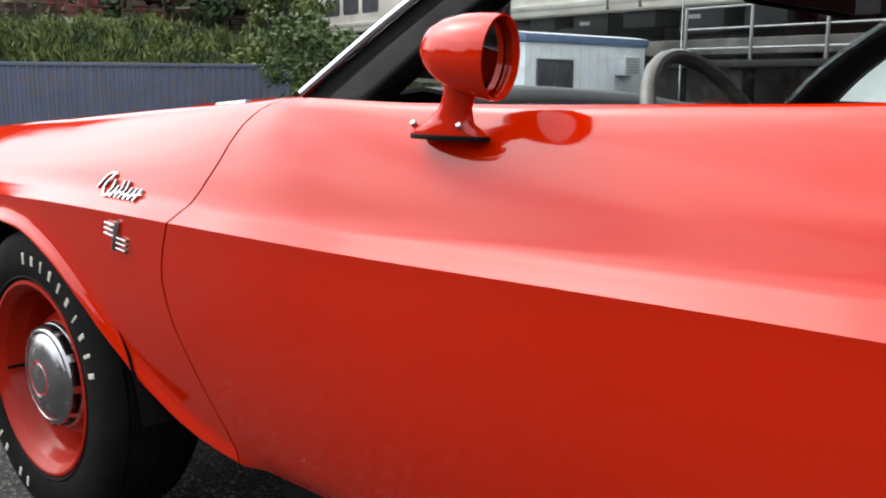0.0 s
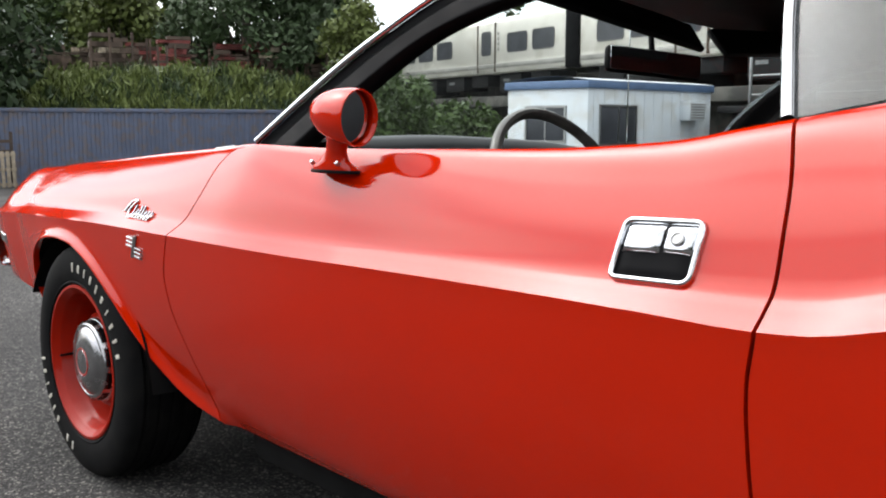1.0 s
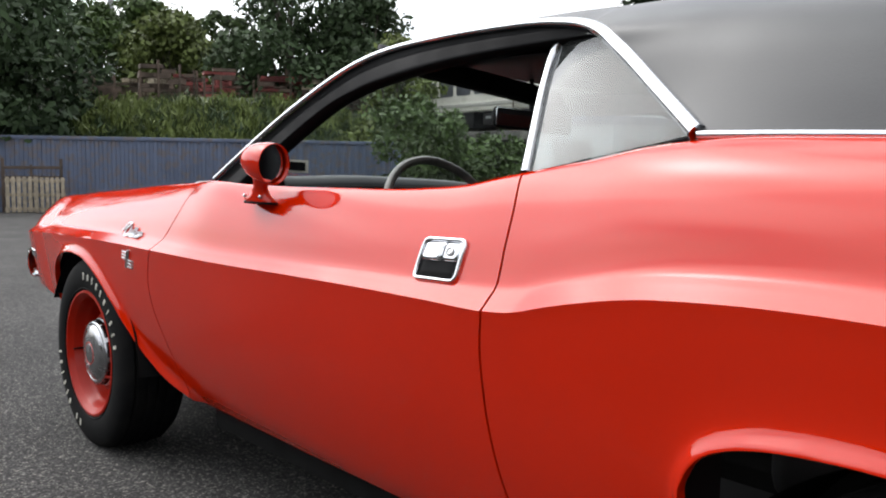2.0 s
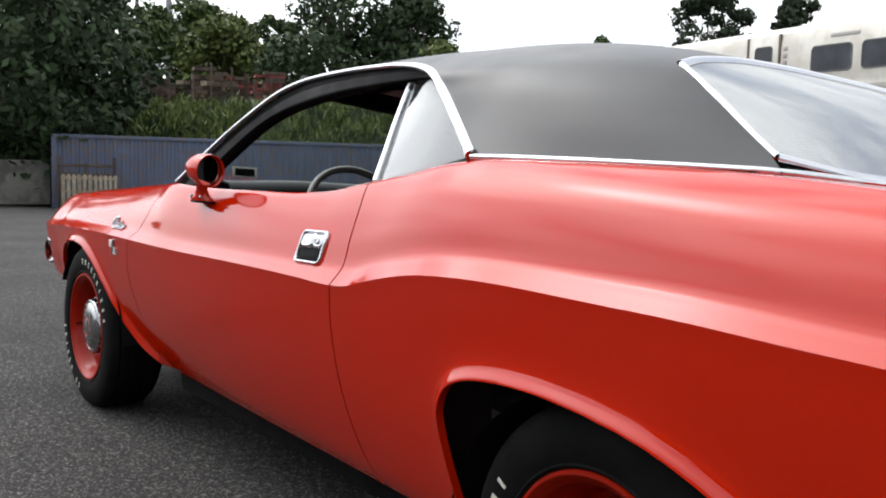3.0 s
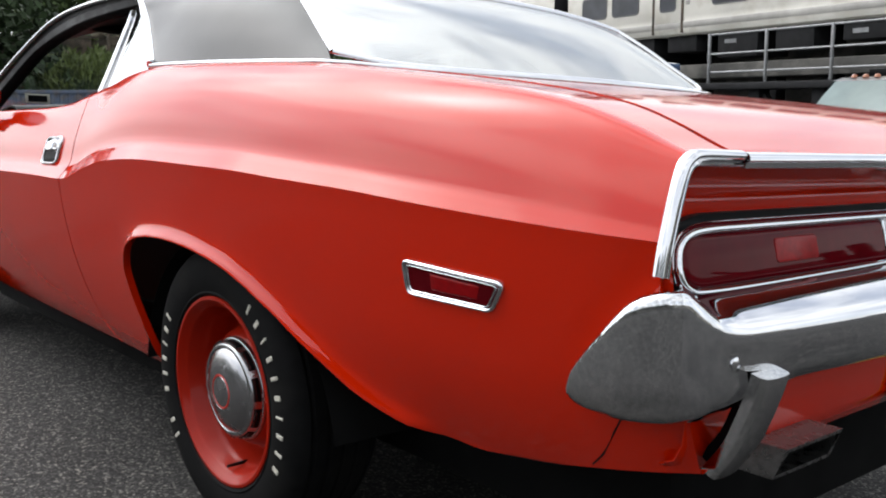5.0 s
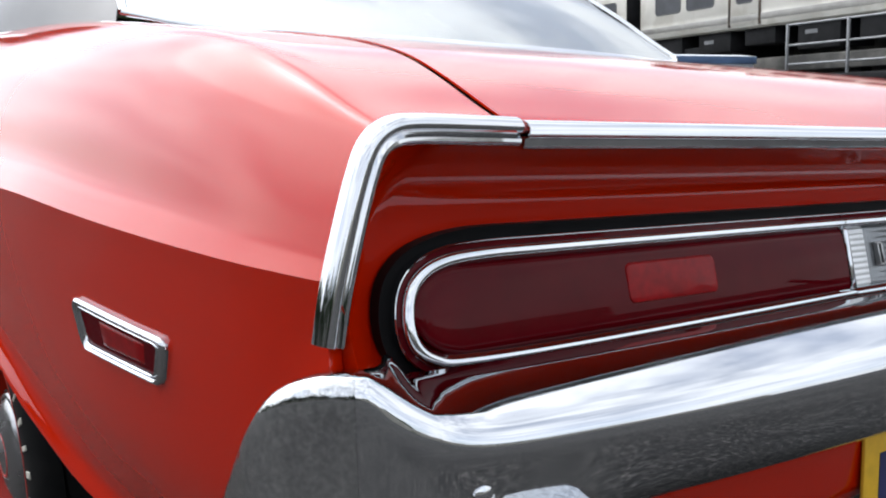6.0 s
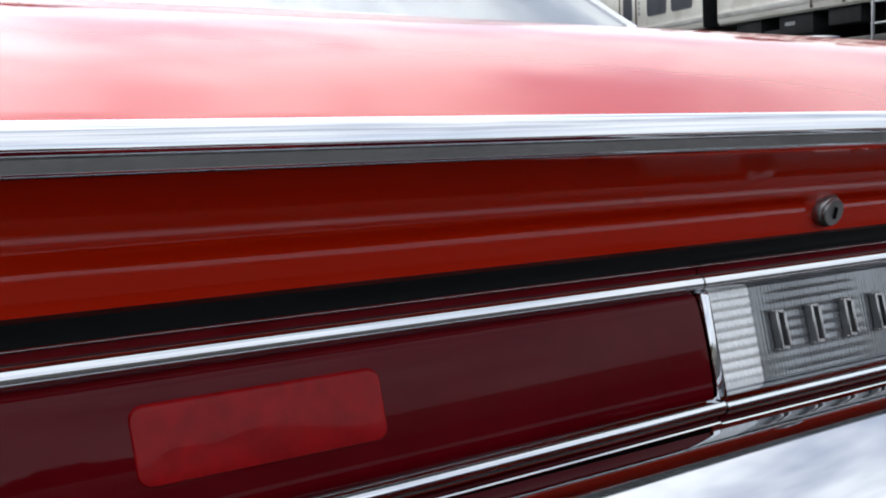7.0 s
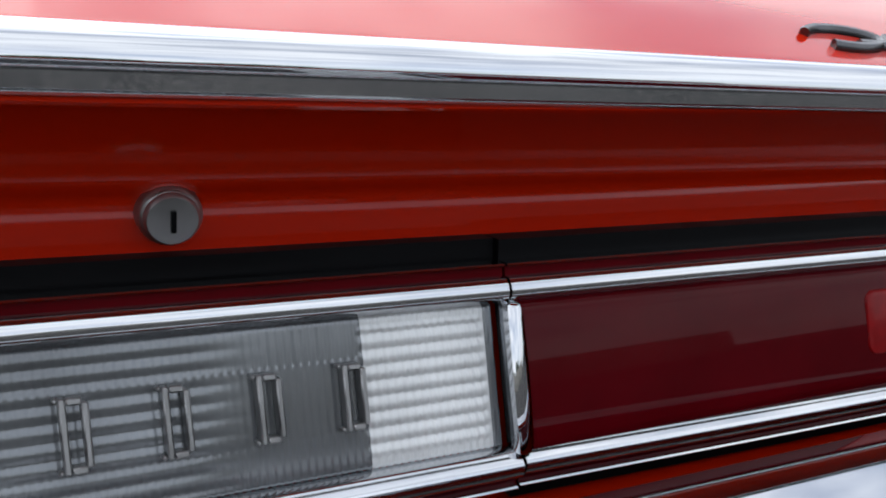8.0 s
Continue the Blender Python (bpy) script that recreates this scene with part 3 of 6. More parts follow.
    for k in range(10):
        a = radians(36 * k + 12)
        P = [[(r * math.cos(q), y, r * math.sin(q)) for r, y in ((0.1105, -0.0665), (0.1130, -0.0668), (0.1086, -0.0822), (0.1061, -0.0818))] for q in np.linspace(a - 0.235, a + 0.235, 15)]
        slot = sheet("cap_slot", P, BLACK, cap)
        bm = bmesh.new()
        for q in np.linspace(a - 0.20, a + 0.20, 12):
            c, t = Vector((math.cos(q), 0, math.sin(q))), Vector((-math.sin(q), 0, math.cos(q)))
            m = Matrix(((t.x, c.x * -0.27, c.x, c.x * 0.1103), (0, 1, 0, -0.0775), (t.z, c.z * -0.27, c.z, c.z * 0.1103), (0, 0, 0, 1)))
            add_box(bm, (-0.0007, -0.0042, -0.001), (0.0007, 0.0055, 0.0008), 0, m)
        bmesh.ops.recalc_face_normals(bm, faces=bm.faces)
        part("slot_ribs", bm, CAP_CHROME, slot)
    return w


wheel = make_wheel()
WHEEL_Y = 0.783
wheel.matrix_basis = pose(0.0, -WHEEL_Y, 0.326, 0, -38, 0)
for x, s, a in ((2.794, -1, 0), (0.0, 1, 40), (2.794, 1, 75)):
    other = copy_thing(wheel, pose(x, s * WHEEL_Y, 0.326, 0, a, 0 if s < 0 else 180))
    for o in other.children_recursive:
        if s < 0 and o.name.startswith("valve_stem"):
            o.matrix_basis = pose(0, 0, 0, 0, -123, 0)

# wheel wells, sills and underbody
for xc in (-0.02, 2.80):
    for s in (-1, 1):
        P = []
        for a in np.linspace(8, 150 if xc < 1 else 172, 30):
            ca, sa = math.cos(radians(a)), math.sin(radians(a))
            P.append([(xc + 0.425 * ca, s * y, 0.26 + 0.415 * sa) for y in (0.875, 0.75, 0.55)] + [(xc + 0.2 * ca, s * 0.54, 0.26 + 0.2 * sa), (xc, s * 0.54, 0.3)])
        sheet("wheel_well", P, DARK, car)
# underbody and floor pan hang low: their black stands for the under-car shade
bm = bmesh.new()
add_box(bm, (-0.75, -0.55, 0.17), (3.75, 0.55, 0.50), 0.03)
part("underbody", bm, DARK, car)
for name, lo, hi in (("floor_pan", (0.66, -0.765, 0.205), (2.34, 0.765, 0.42)), ("boot_floor", (3.30, -0.79, 0.44), (3.86, 0.79, 0.60)), ("radiator_support", (-0.88, -0.70, 0.38), (-0.50, 0.70, 0.74))):
    bm = bmesh.new()
    add_box(bm, lo, hi, 0.03)
    part(name, bm, DARK, car)
for s in (-1, 1):
    P = [[(x, s * 0.75, z) for z in (0.30, 0.60, 0.86)] for x in np.linspace(0.5, 2.36, 12)]
    sheet("inner_door_panel", P, INTERIOR, car)

# ---- greenhouse ----
DRIP = [(0.855, -0.845, 0.945), (0.98, -0.785, 1.055), (1.10, -0.745, 1.138), (1.26, -0.703, 1.224), (1.40, -0.684, 1.262), (1.58, -0.677, 1.278),
        (1.75, -0.676, 1.283), (1.90, -0.678, 1.280), (2.02, -0.688, 1.259), (2.11, -0.714, 1.208), (2.215, -0.752, 1.135), (2.325, -0.798, 1.060)]
drip = spline(DRIP, 90)
RAIL = 1.0 + 1.1 * np.clip((np.arange(90) / 89 - 0.62) / 0.2, 0, 1)
ROOF_Z = hermite([(1.1, 1.300), (1.3, 1.336), (1.6, 1.370), (2.0, 1.380), (2.4, 1.360), (2.7, 1.29)])


def roof_half(x0):
    i = int(np.argmin(np.abs(drip[:, 0] - x0) + 10 * (drip[:, 0] > 2.05)))
    return drip[i]


sec0 = [(2.330, -0.802, 1.056), (2.215, -0.752, 1.137), (2.11, -0.714, 1.210), (2.02, -0.688, 1.262), (2.005, -0.55, 1.322), (1.995, -0.32, 1.362), (1.99, 0, 1.380)]
sec1 = [(2.645, -0.768, 1.056), (2.575, -0.738, 1.138), (2.49, -0.700, 1.214), (2.41, -0.640, 1.272), (2.375, -0.50, 1.320), (2.345, -0.30, 1.349), (2.33, 0, 1.363)]
sec2 = [(2.968, -0.690, 1.052), (2.885, -0.656, 1.118), (2.79, -0.634, 1.182), (2.69, -0.604, 1.246), (2.66, -0.50, 1.270), (2.625, -0.30, 1.291), (2.605, 0, 1.300)]
S0, S1, S2 = spline(sec0, 37), spline(sec1, 37), spline(sec2, 37)
sail = []
for u in np.linspace(0, 1, 26):
    l0, l1, l2 = 2 * (u - 0.5) * (u - 1), -4 * u * (u - 1), 2 * u * (u - 0.5)
    sail.append(S0 * l0 + S1 * l1 + S2 * l2)
sail = np.array(sail)
front = []
for x in np.linspace(1.265, 2.02, 24)[:-1]:
    d = roof_half(x)
    k = (x - 1.265) / (2.02 - 1.265)
    row = []
    for v in np.linspace(0, 1, 19):
        y = d[1] * (1 - v)
        f = abs(y / d[1])
        xx = d[0] * f + (d[0] - 0.055 * (1 - k) - 0.03 * k) * (1 - f)
        row.append((xx, y, d[2] + (float(ROOF_Z(xx)) - d[2]) * (1 - f ** (2.7))))
    front.append(row)
front.append([tuple(p) for p in sail[0][18:]])
front = np.array(front)
half_front = np.concatenate([front, (front * [1, -1, 1])[:, ::-1][:, 1:]], axis=1)
sheet("vinyl_roof", half_front, VINYL, car, "black grained vinyl roof covering", flip=True, thick=0.003)
both = np.concatenate([sail, (sail * [1, -1, 1])[:, ::-1][:, 1:]], axis=1)
sheet("vinyl_roof_rear", both, VINYL, car, "black grained vinyl roof covering", flip=True, thick=0.003)
sheet("headliner", half_front * [1, 0.96, 1] - [0, 0, 0.055], INTERIOR, car)
for s in (-1, 1):
    bm = bmesh.new()
    add_box(bm, (-0.008, -0.30, -0.075), (0.008, 0.30, 0.0), 0.006, Matrix.Translation((1.315, s * 0.335, 1.262)) @ Euler((radians(7 * s), radians(-38), 0)).to_matrix().to_4x4())
    part("sun_visor", bm, INTERIOR, car)
sheet("rear_headliner", (both * [1, 0.96, 1] - [0.02, 0, 0.025])[:, 12:-12], INTERIOR, car)

RW_L = spline([(2.688, -0.602, 1.246), (2.79, -0.630, 1.182), (2.88, -0.652, 1.118), (2.942, -0.668, 1.077)], 14)
for s in (-1, 1):
    n_out = np.array([0.35, s * 0.75, 0.55])
    mirror_y = np.array([1, -s, 1])
    trim("drip_rail", (drip * mirror_y)[::1 if s < 0 else -1], half_round(0.014, 0.007), (0.0, s * 0.9, 0.45), CHROME, car, "bright drip rail moulding", scale=RAIL[::1 if s < 0 else -1])
    # black weatherstrip between the drip rail and the window opening
    outer = drip[:64] + [0, 0.004, -0.006]
    inner_pts = [(0.985, -0.848, 0.938), (1.10, -0.790, 1.046), (1.23, -0.748, 1.134), (1.34, -0.726, 1.176), (1.46, -0.716, 1.200), (1.62, -0.708, 1.222),
                 (1.78, -0.700, 1.235), (1.93, -0.694, 1.243), (2.03, -0.693, 1.246)]
    inner = spline(inner_pts, 64)
    P = []
    for i in range(64):
        a, b = outer[i], inner[i]
        P.append([a, a * 0.72 + b * 0.28 + [0, 0.012, 0], a * 0.55 + b * 0.45 + [0, 0.002, 0], a * 0.25 + b * 0.75 + [0, 0.016, 0], b + [0, 0.006, 0], b + [0, 0.05, -0.004]])
    sheet("window_weatherstrip", np.array(P) * mirror_y, BLACK, car, flip=(s > 0))
    # quarter window: glass, front bright post
    bp = spline([(1.964, -0.796, 0.992), (1.942, -0.757, 1.055), (1.916, -0.710, 1.135), (1.902, -0.672, 1.205), (1.908, -0.660, 1.246)], 16)
    trim("quarter_window_post", (bp * mirror_y)[::1 if s < 0 else -1], half_round(0.018, 0.008), (0, s, 0.35), CHROME, car, "bright quarter window post")
    rear_edge = spline([(2.326, -0.795, 1.060), (2.215, -0.749, 1.137), (2.11, -0.708, 1.208), (2.02, -0.684, 1.250), (1.95, -0.680, 1.258)], 16)
    P = [[bp[i] * (1 - v) + rear_edge[i] * v + [0, 0.004, 0] for v in np.linspace(0, 1, 10)] for i in range(16)]
    g = sheet("quarter_window", np.array(P) * mirror_y, SIDE_GLASS, car, "clear quarter window glass", flip=(s > 0), thick=0.004)
    g.visible_shadow = False
    # belt moulding along the foot of the roof
    belt = np.vstack([sail[::2, 0], spline([(2.968, -0.690, 1.052), (3.06, -0.55, 1.043), (3.125, -0.30, 1.041), (3.15, 0, 1.041)], 14)[1:]])
    trim("belt_moulding", (belt * mirror_y)[::1 if s < 0 else -1], half_round(0.014, 0.008), (0.15, s * 0.8, 0.5), CHROME, car, "bright belt moulding below the vinyl")
    trim("rear_window_moulding", (RW_L * mirror_y)[::1 if s < 0 else -1], half_round(0.015, 0.007), (0.6, s * 0.5, 0.6), CHROME, car)
top_c = spline([(2.688, -0.602, 1.246), (2.66, -0.50, 1.269), (2.628, -0.30, 1.291), (2.606, 0, 1.300), (2.628, 0.30, 1.291), (2.66, 0.50, 1.269), (2.688, 0.602, 1.246)], 31)
bot_c = spline([(2.942, -0.668, 1.077), (3.03, -0.55, 1.053), (3.10, -0.30, 1.048), (3.13, 0, 1.047), (3.10, 0.30, 1.048), (3.03, 0.55, 1.053), (2.942, 0.668, 1.077)], 31)
trim("rear_window_header_moulding", top_c, half_round(0.022, 0.007), (0.6, 0, 0.8), CHROME, car)
trim("rear_window_sill_moulding", bot_c[::-1], half_round(0.020, 0.007), (0.5, 0, 0.8), CHROME, car)
P = []
for u in np.linspace(0, 1, 16):
    P.append(top_c * (1 - u) + bot_c * u + np.array([0.02, 0, 0.02]) * math.sin(math.pi * u) * (1 - (np.abs(top_c[:, 1:2]) / 0.602) ** 3))
g = sheet("rear_window", P, REAR_GLASS, car, "curved rear window glass", flip=True, thick=0.004)
g.visible_shadow = False
# windscreen
wt = spline([(1.262, -0.690, 1.222), (1.225, -0.45, 1.285), (1.21, 0, 1.305), (1.225, 0.45, 1.285), (1.262, 0.690, 1.222)], 25)
wb = spline([(0.862, -0.838, 0.942), (0.745, -0.62, 0.952), (0.66, 0, 0.965), (0.745, 0.62, 0.952), (0.862, 0.838, 0.942)], 25)
g = sheet("windscreen", [wb * (1 - u) + wt * u for u in np.linspace(0, 1, 14)], GLASS, car, "curved windscreen glass", flip=True, thick=0.004)
g.visible_shadow = False
trim("windscreen_header", wt + [0.01, 0, 0.01], half_round(0.03, 0.008), (-0.5, 0, 0.8), BLACK, car)

# ---- tail ----
side_in = hermite([(0.42, -0.84), (0.60, -0.855), (0.70, -0.857), (0.742, -0.859), (0.780, -0.851), (0.818, -0.840), (0.857, -0.827), (0.878, -0.817), (0.888, -0.806)])
panel_x = hermite([(0.56, 3.930), (0.62, 3.915), (0.66, 3.900), (0.70, 3.884), (0.75, 3.874), (0.80, 3.868), (0.83, 3.872), (0.86, 3.892), (0.878, 3.915), (0.888, 3.930)])
P = []
for z in np.concatenate([np.linspace(0.56, 0.80, 14), np.linspace(0.81, 0.888, 16)]):
    yi = abs(float(side_in(z)))
    row = []
    for f in np.concatenate([np.linspace(-1, -0.84, 14), np.linspace(-0.8, 0.8, 31), np.linspace(0.84, 1, 14)]):
        y = f * (yi + 0.004)
        q = min(1.0, max(0.0, (abs(y) - (yi - 0.055)) / 0.055))
        q = q * q * (3 - 2 * q)
        x = float(panel_x(z))
        row.append((x + (3.937 - x) * q, y, z - 0.004 * (1 - (y / yi) ** 2) * (z > 0.84)))
    P.append(row)
sheet("tail_panel", P, PAINT, car, flip=True)

FASCIA = [(-0.0125, -0.004), (-0.0125, 0.001), (-0.0116, 0.005), (-0.009, 0.009), (-0.0055, 0.011), (-0.002, 0.0105), (0.0005, 0.008), (0.0017, 0.005), (0.003, 0.0055), (0.005, 0.0072), (0.0075, 0.0072), (0.0095, 0.0052),
          (0.0108, 0.002), (0.0108, -0.004)]
for s in (-1, 1):
    path = spline([(3.938, -0.862, 0.742), (3.938, -0.854, 0.780), (3.938, -0.843, 0.818), (3.938, -0.830, 0.857), (3.938, -0.820, 0.878), (3.938, -0.806, 0.8885), (3.937, -0.785, 0.8915),
                   (3.936, -0.73, 0.8912), (3.934, -0.6875, 0.8905)], 44) * [1, -s, 1]
    trim("tail_surround", path, [(a * (1 if s < 0 else -1), c) for a, c in FASCIA], (1, 0, 0.05), CHROME, car, "bright tail surround moulding")
path = [(3.936, y, 0.8890) for y in np.linspace(-0.683, 0.683, 41)]
trim("deck_edge_moulding", path, [(-0.012, -0.004), (-0.0115, 0.003), (-0.009, 0.0085), (-0.005, 0.0115), (0.000, 0.0115), (0.0025, 0.0085), (0.0035, 0.0045), (0.009, 0.0035), (0.011, 0.001), (0.011, -0.004)], (1, 0, 0.05), CHROME, car, "bright moulding along the deck lid edge")


def lamp_x(z):
    return 3.9027 - (z - 0.7083) * 0.225


BEZ = [(-0.1515, 0.7885), (-0.35, 0.789), (-0.60, 0.7895), (-0.69, 0.789), (-0.735, 0.784), (-0.760, 0.770), (-0.770, 0.748), (-0.768, 0.725), (-0.752, 0.711), (-0.72, 0.7055),
       (-0.60, 0.704), (-0.35, 0.706), (-0.1515, 0.7085)]
bez = spline([(lamp_x(z), y, z) for y, z in BEZ], 90)
zc = 0.747
BEZEL = [(0.0064, -0.003), (0.0064, 0.0056), (0.0056, 0.0078), (0.0036, 0.0096), (0.0010, 0.0106), (-0.0016, 0.0106), (-0.0036, 0.0092), (-0.0048, 0.0062), (-0.0060, 0.0052), (-0.0068, 0.0035), (-0.0068, -0.003)]
LIP = [(0.0126, -0.003), (0.0126, 0.0050), (0.0120, 0.0056), (0.0112, 0.0050), (0.0110, -0.003)]
# bezel groove strip: shaded, reflected body red put in as dark lens red
GROOVE = [(0.0114, -0.003), (0.0114, 0.0030), (0.0060, 0.0036), (0.0060, -0.003)]
for s in (-1, 1):
    mir = np.array([1, -s, 1])
    lamp = bpy.data.objects.new("tail_lamp", None)
    scene.collection.objects.link(lamp)
    lamp.parent = car
    lamp["label"] = "full-width dark red tail lamp in a chrome bezel"
    trim("bezel", bez * mir, [(a * (1 if s < 0 else -1), c) for a, c in BEZEL], (1, 0, 0), CHROME, lamp)
    trim("bezel_lip", bez * mir, [(a * (1 if s < 0 else -1), c) for a, c in LIP], (1, 0, 0), CHROME, lamp)
    trim("lens_border", bez * mir, [(a * (1 if s < 0 else -1), c) for a, c in GROOVE], (1, 0, 0), RED_LENS, lamp)
    black = bez.copy()
    ctr = np.array([0, -0.45, zc])
    off = black - ctr
    nrm = np.stack([0 * off[:, 0], np.where(black[:, 1] < -0.68, off[:, 1] + 0.235, 0), off[:, 2]], 1)
    nrm /= np.linalg.norm(nrm, axis=1)[:, None]
    black = black + nrm * 0.0132 + [-0.006, 0, 0]
    trim("black_surround", black * mir, [(-0.0092, -0.01), (-0.0092, 0.003), (0.0092, 0.003), (0.0092, -0.01)], (1, 0, 0), BLACK, lamp)
    # lens
    P = []
    ys = np.concatenate([np.linspace(-0.158, -0.66, 40), -0.66 - 0.103 * np.sin(np.linspace(0.05, math.pi / 2, 16))])
    for y in ys:
        h = 0.0375 if y > -0.715 else 0.0375 * math.sqrt(max(0.0, 1 - ((abs(y) - 0.715) / 0.0495) ** 2))
        row = []
        for v in np.linspace(-1, 1, 17):
            z = zc + h * v
            e = min(1.0, (1 - abs(v)) * max(h, 0.003) / 0.008) if h > 0.002 else 0.0
            e2 = min(1.0, max(0.0, (0.7645 - abs(y)) / 0.010))
            row.append((lamp_x(z) + 0.001 + 0.006 * math.sqrt(max(0, e * (2 - e))) * e2 + 0.002 * (1 - v * v), y, z))
        P.append(row)
    sheet("lens", np.array(P) * mir, RED_LENS, lamp, "dark red plastic lens", flip=(s < 0))
    bm = bmesh.new()
    rings = []
    for dx, grow in ((-0.002, 0.0), (0.0080, 0.0), (0.0098, -0.0012), (0.0102, -0.0030)):
        hy, hz, r = 0.065 + grow, 0.0190 + grow, 0.0075 + grow
        ring = []
        for q in range(4):
            for a in np.linspace(90 * q, 90 * q + 90, 7):
                cy, cz = (hy - r) * (1 if q in (0, 3) else -1), (hz - r) * (1 if q < 2 else -1)
                ring.append(bm.verts.new((3.9027 + 0.7083 * 0.225 + dx, -0.461 + cy + r * math.cos(radians(a)), 0.7515 + cz + r * math.sin(radians(a)))))
        rings.append(ring)
    for low, high in zip(rings, rings[1:]):
        for i in range(28):
            bm.faces.new((low[i], low[(i + 1) % 28], high[(i + 1) % 28], high[i]))
    bm.faces.new(rings[-1])
    for v in bm.verts:
        v.co.x -= 0.225 * v.co.z
    bmesh.ops.transform(bm, matrix=Matrix.Diagonal((1, -s, 1, 1)), verts=bm.verts)
    bmesh.ops.recalc_face_normals(bm, faces=bm.faces)
    part("reflector", bm, RED_REFLECTOR, lamp, "brighter red rectangular reflector")
    bm = bmesh.new()
    add_box(bm, (lamp_x(zc) - 0.003, -0.1565, 0.713), (lamp_x(zc) + 0.011, -0.1475, 0.784), 0.003, Matrix.Translation((0.225 * zc, 0, 0)))
    for v in bm.verts:
        v.co.x -= 0.225 * v.co.z
    bmesh.ops.transform(bm, matrix=Matrix.Diagonal((1, -s, 1, 1)), verts=bm.verts)
    bmesh.ops.recalc_face_normals(bm, faces=bm.faces)
    part("divider", bm, CHROME, lamp)

def ease_step(v, at, soft=0.0015):
    """0 below the place, 1 above it, with a short ramp."""
    return min(1.0, max(0.0, (v - at) / soft + 0.5))


centre = bpy.data.objects.new("reversing_lamp_panel", None)
scene.collection.objects.link(centre)
centre.parent = car
centre["label"] = "clear ribbed centre panel with raised bars"
for z, name, q in ((0.7885, "upper_bezel", -1), (0.7075, "lower_bezel", 1)):
    trim(name, [(lamp_x(z), y, z) for y in np.linspace(-0.1500, 0.1500, 12)], [(a * q, c) for a, c in BEZEL], (1, 0, 0), CHROME, centre)
    trim("bezel_lip", [(lamp_x(z), y, z) for y in np.linspace(-0.1500, 0.1500, 12)], [(a * q, c) for a, c in LIP], (1, 0, 0), CHROME, centre)
    trim("lens_border", [(lamp_x(z), y, z) for y in np.linspace(-0.1500, 0.1500, 12)], [(a * q, c) for a, c in GROOVE], (1, 0, 0), RED_LENS, centre)
trim("black_header", [(lamp_x(0.803) - 0.006, y, 0.8017) for y in np.linspace(-0.1505, 0.1505, 5)], [(-0.0092, -0.01), (-0.0092, 0.003), (0.0092, 0.003), (0.0092, -0.01)], (1, 0, 0), BLACK, centre)
P = []
RIB_Y = np.linspace(-0.1475, 0.1475, 357)
for y in RIB_Y:
    row = []
    for z in np.linspace(0.7125, 0.7835, 85):
        bright = max(ease_step(-y, 0.1015), ease_step(y, 0.0775)) * (1 - ease_step(abs(y), 0.1385)) * ease_step(z, 0.720) * (1 - ease_step(z, 0.776))
        rib = 0.0013 * bright * (abs(math.sin(math.pi * (z - 0.712) / 0.0068)) - 0.5) + 0.0004 * bright * math.sin(2 * math.pi * y / 0.0042)
        low = 1 - bright
        rib += 0.00034 * low * math.sin(2 * math.pi * y / 0.0036) * (1 if abs(z - 0.748) > 0.016 else 0.45)
        rib += 0.00050 * low * (abs(math.sin(math.pi * (z - 0.712) / 0.0068)) - 0.5) * math.exp(-((y + 0.035) / 0.045) ** 4)
        edge = min(1.0, min(0.1475 - abs(y), z - 0.7125, 0.7835 - z) / 0.004)
        row.append((lamp_x(z) - 0.006 + 0.008 * edge * (2 - edge) * 0.8 + rib, y, z))
    P.append(row)
P = np.array(P)
cut_l, cut_r = int(np.searchsorted(RIB_Y, -0.1015)), int(np.searchsorted(RIB_Y, 0.0775))
edge_l, edge_r = int(np.searchsorted(RIB_Y, -0.1395)), int(np.searchsorted(RIB_Y, 0.1395))
sheet("lens_end", P[:edge_l + 1], CLEAR_RIB, centre, "clear ribbed plastic lens end", flip=True)
sheet("reversing_lens", P[edge_l:cut_l + 1], WHITE_RIB, centre, "bright ribbed reversing lamp lens", flip=True)
sheet("ribbed_lens", P[cut_l:cut_r + 1], CLEAR_RIB, centre, "clear ribbed plastic over a grey panel", flip=True)
sheet("reversing_lens", P[cut_r:edge_r + 1], WHITE_RIB, centre, "bright ribbed reversing lamp lens", flip=True)
sheet("lens_end", P[edge_r:], CLEAR_RIB, centre, "clear ribbed plastic lens end", flip=True)
# five upright raised shapes: slim open frames with small feet
for k in range(5):
    y = -0.0795 + 0.0375 * k
    bm = bmesh.new()
    x0, x1 = 0.0, 0.0066
    for lo, hi in (((x0, -0.0052, -0.0145), (x1, -0.0024, 0.0145)), ((x0, 0.0028, -0.0125), (x1, 0.0056, 0.0125)), ((x0, -0.0024, 0.0115), (x1, 0.0034, 0.0145)), ((x0, -0.0024, -0.0145), (x1, 0.0034, -0.0115)),
                   ((x0, -0.0070, 0.0125), (x1 - 0.001, -0.0050, 0.0147)), ((x0, -0.0070, -0.0147), (x1 - 0.001, -0.0050, -0.0125))):
        add_box(bm, lo, hi, 0.0007, None, 1)
    bmesh.ops.transform(bm, matrix=Matrix.Translation((lamp_x(0.7485) + 0.0008, y, 0.7485)) @ Euler((0, radians(-12.7), 0)).to_matrix().to_4x4(), verts=bm.verts)
    part("raised_bar", bm, BRUSHED, centre, "dull chrome raised bar")
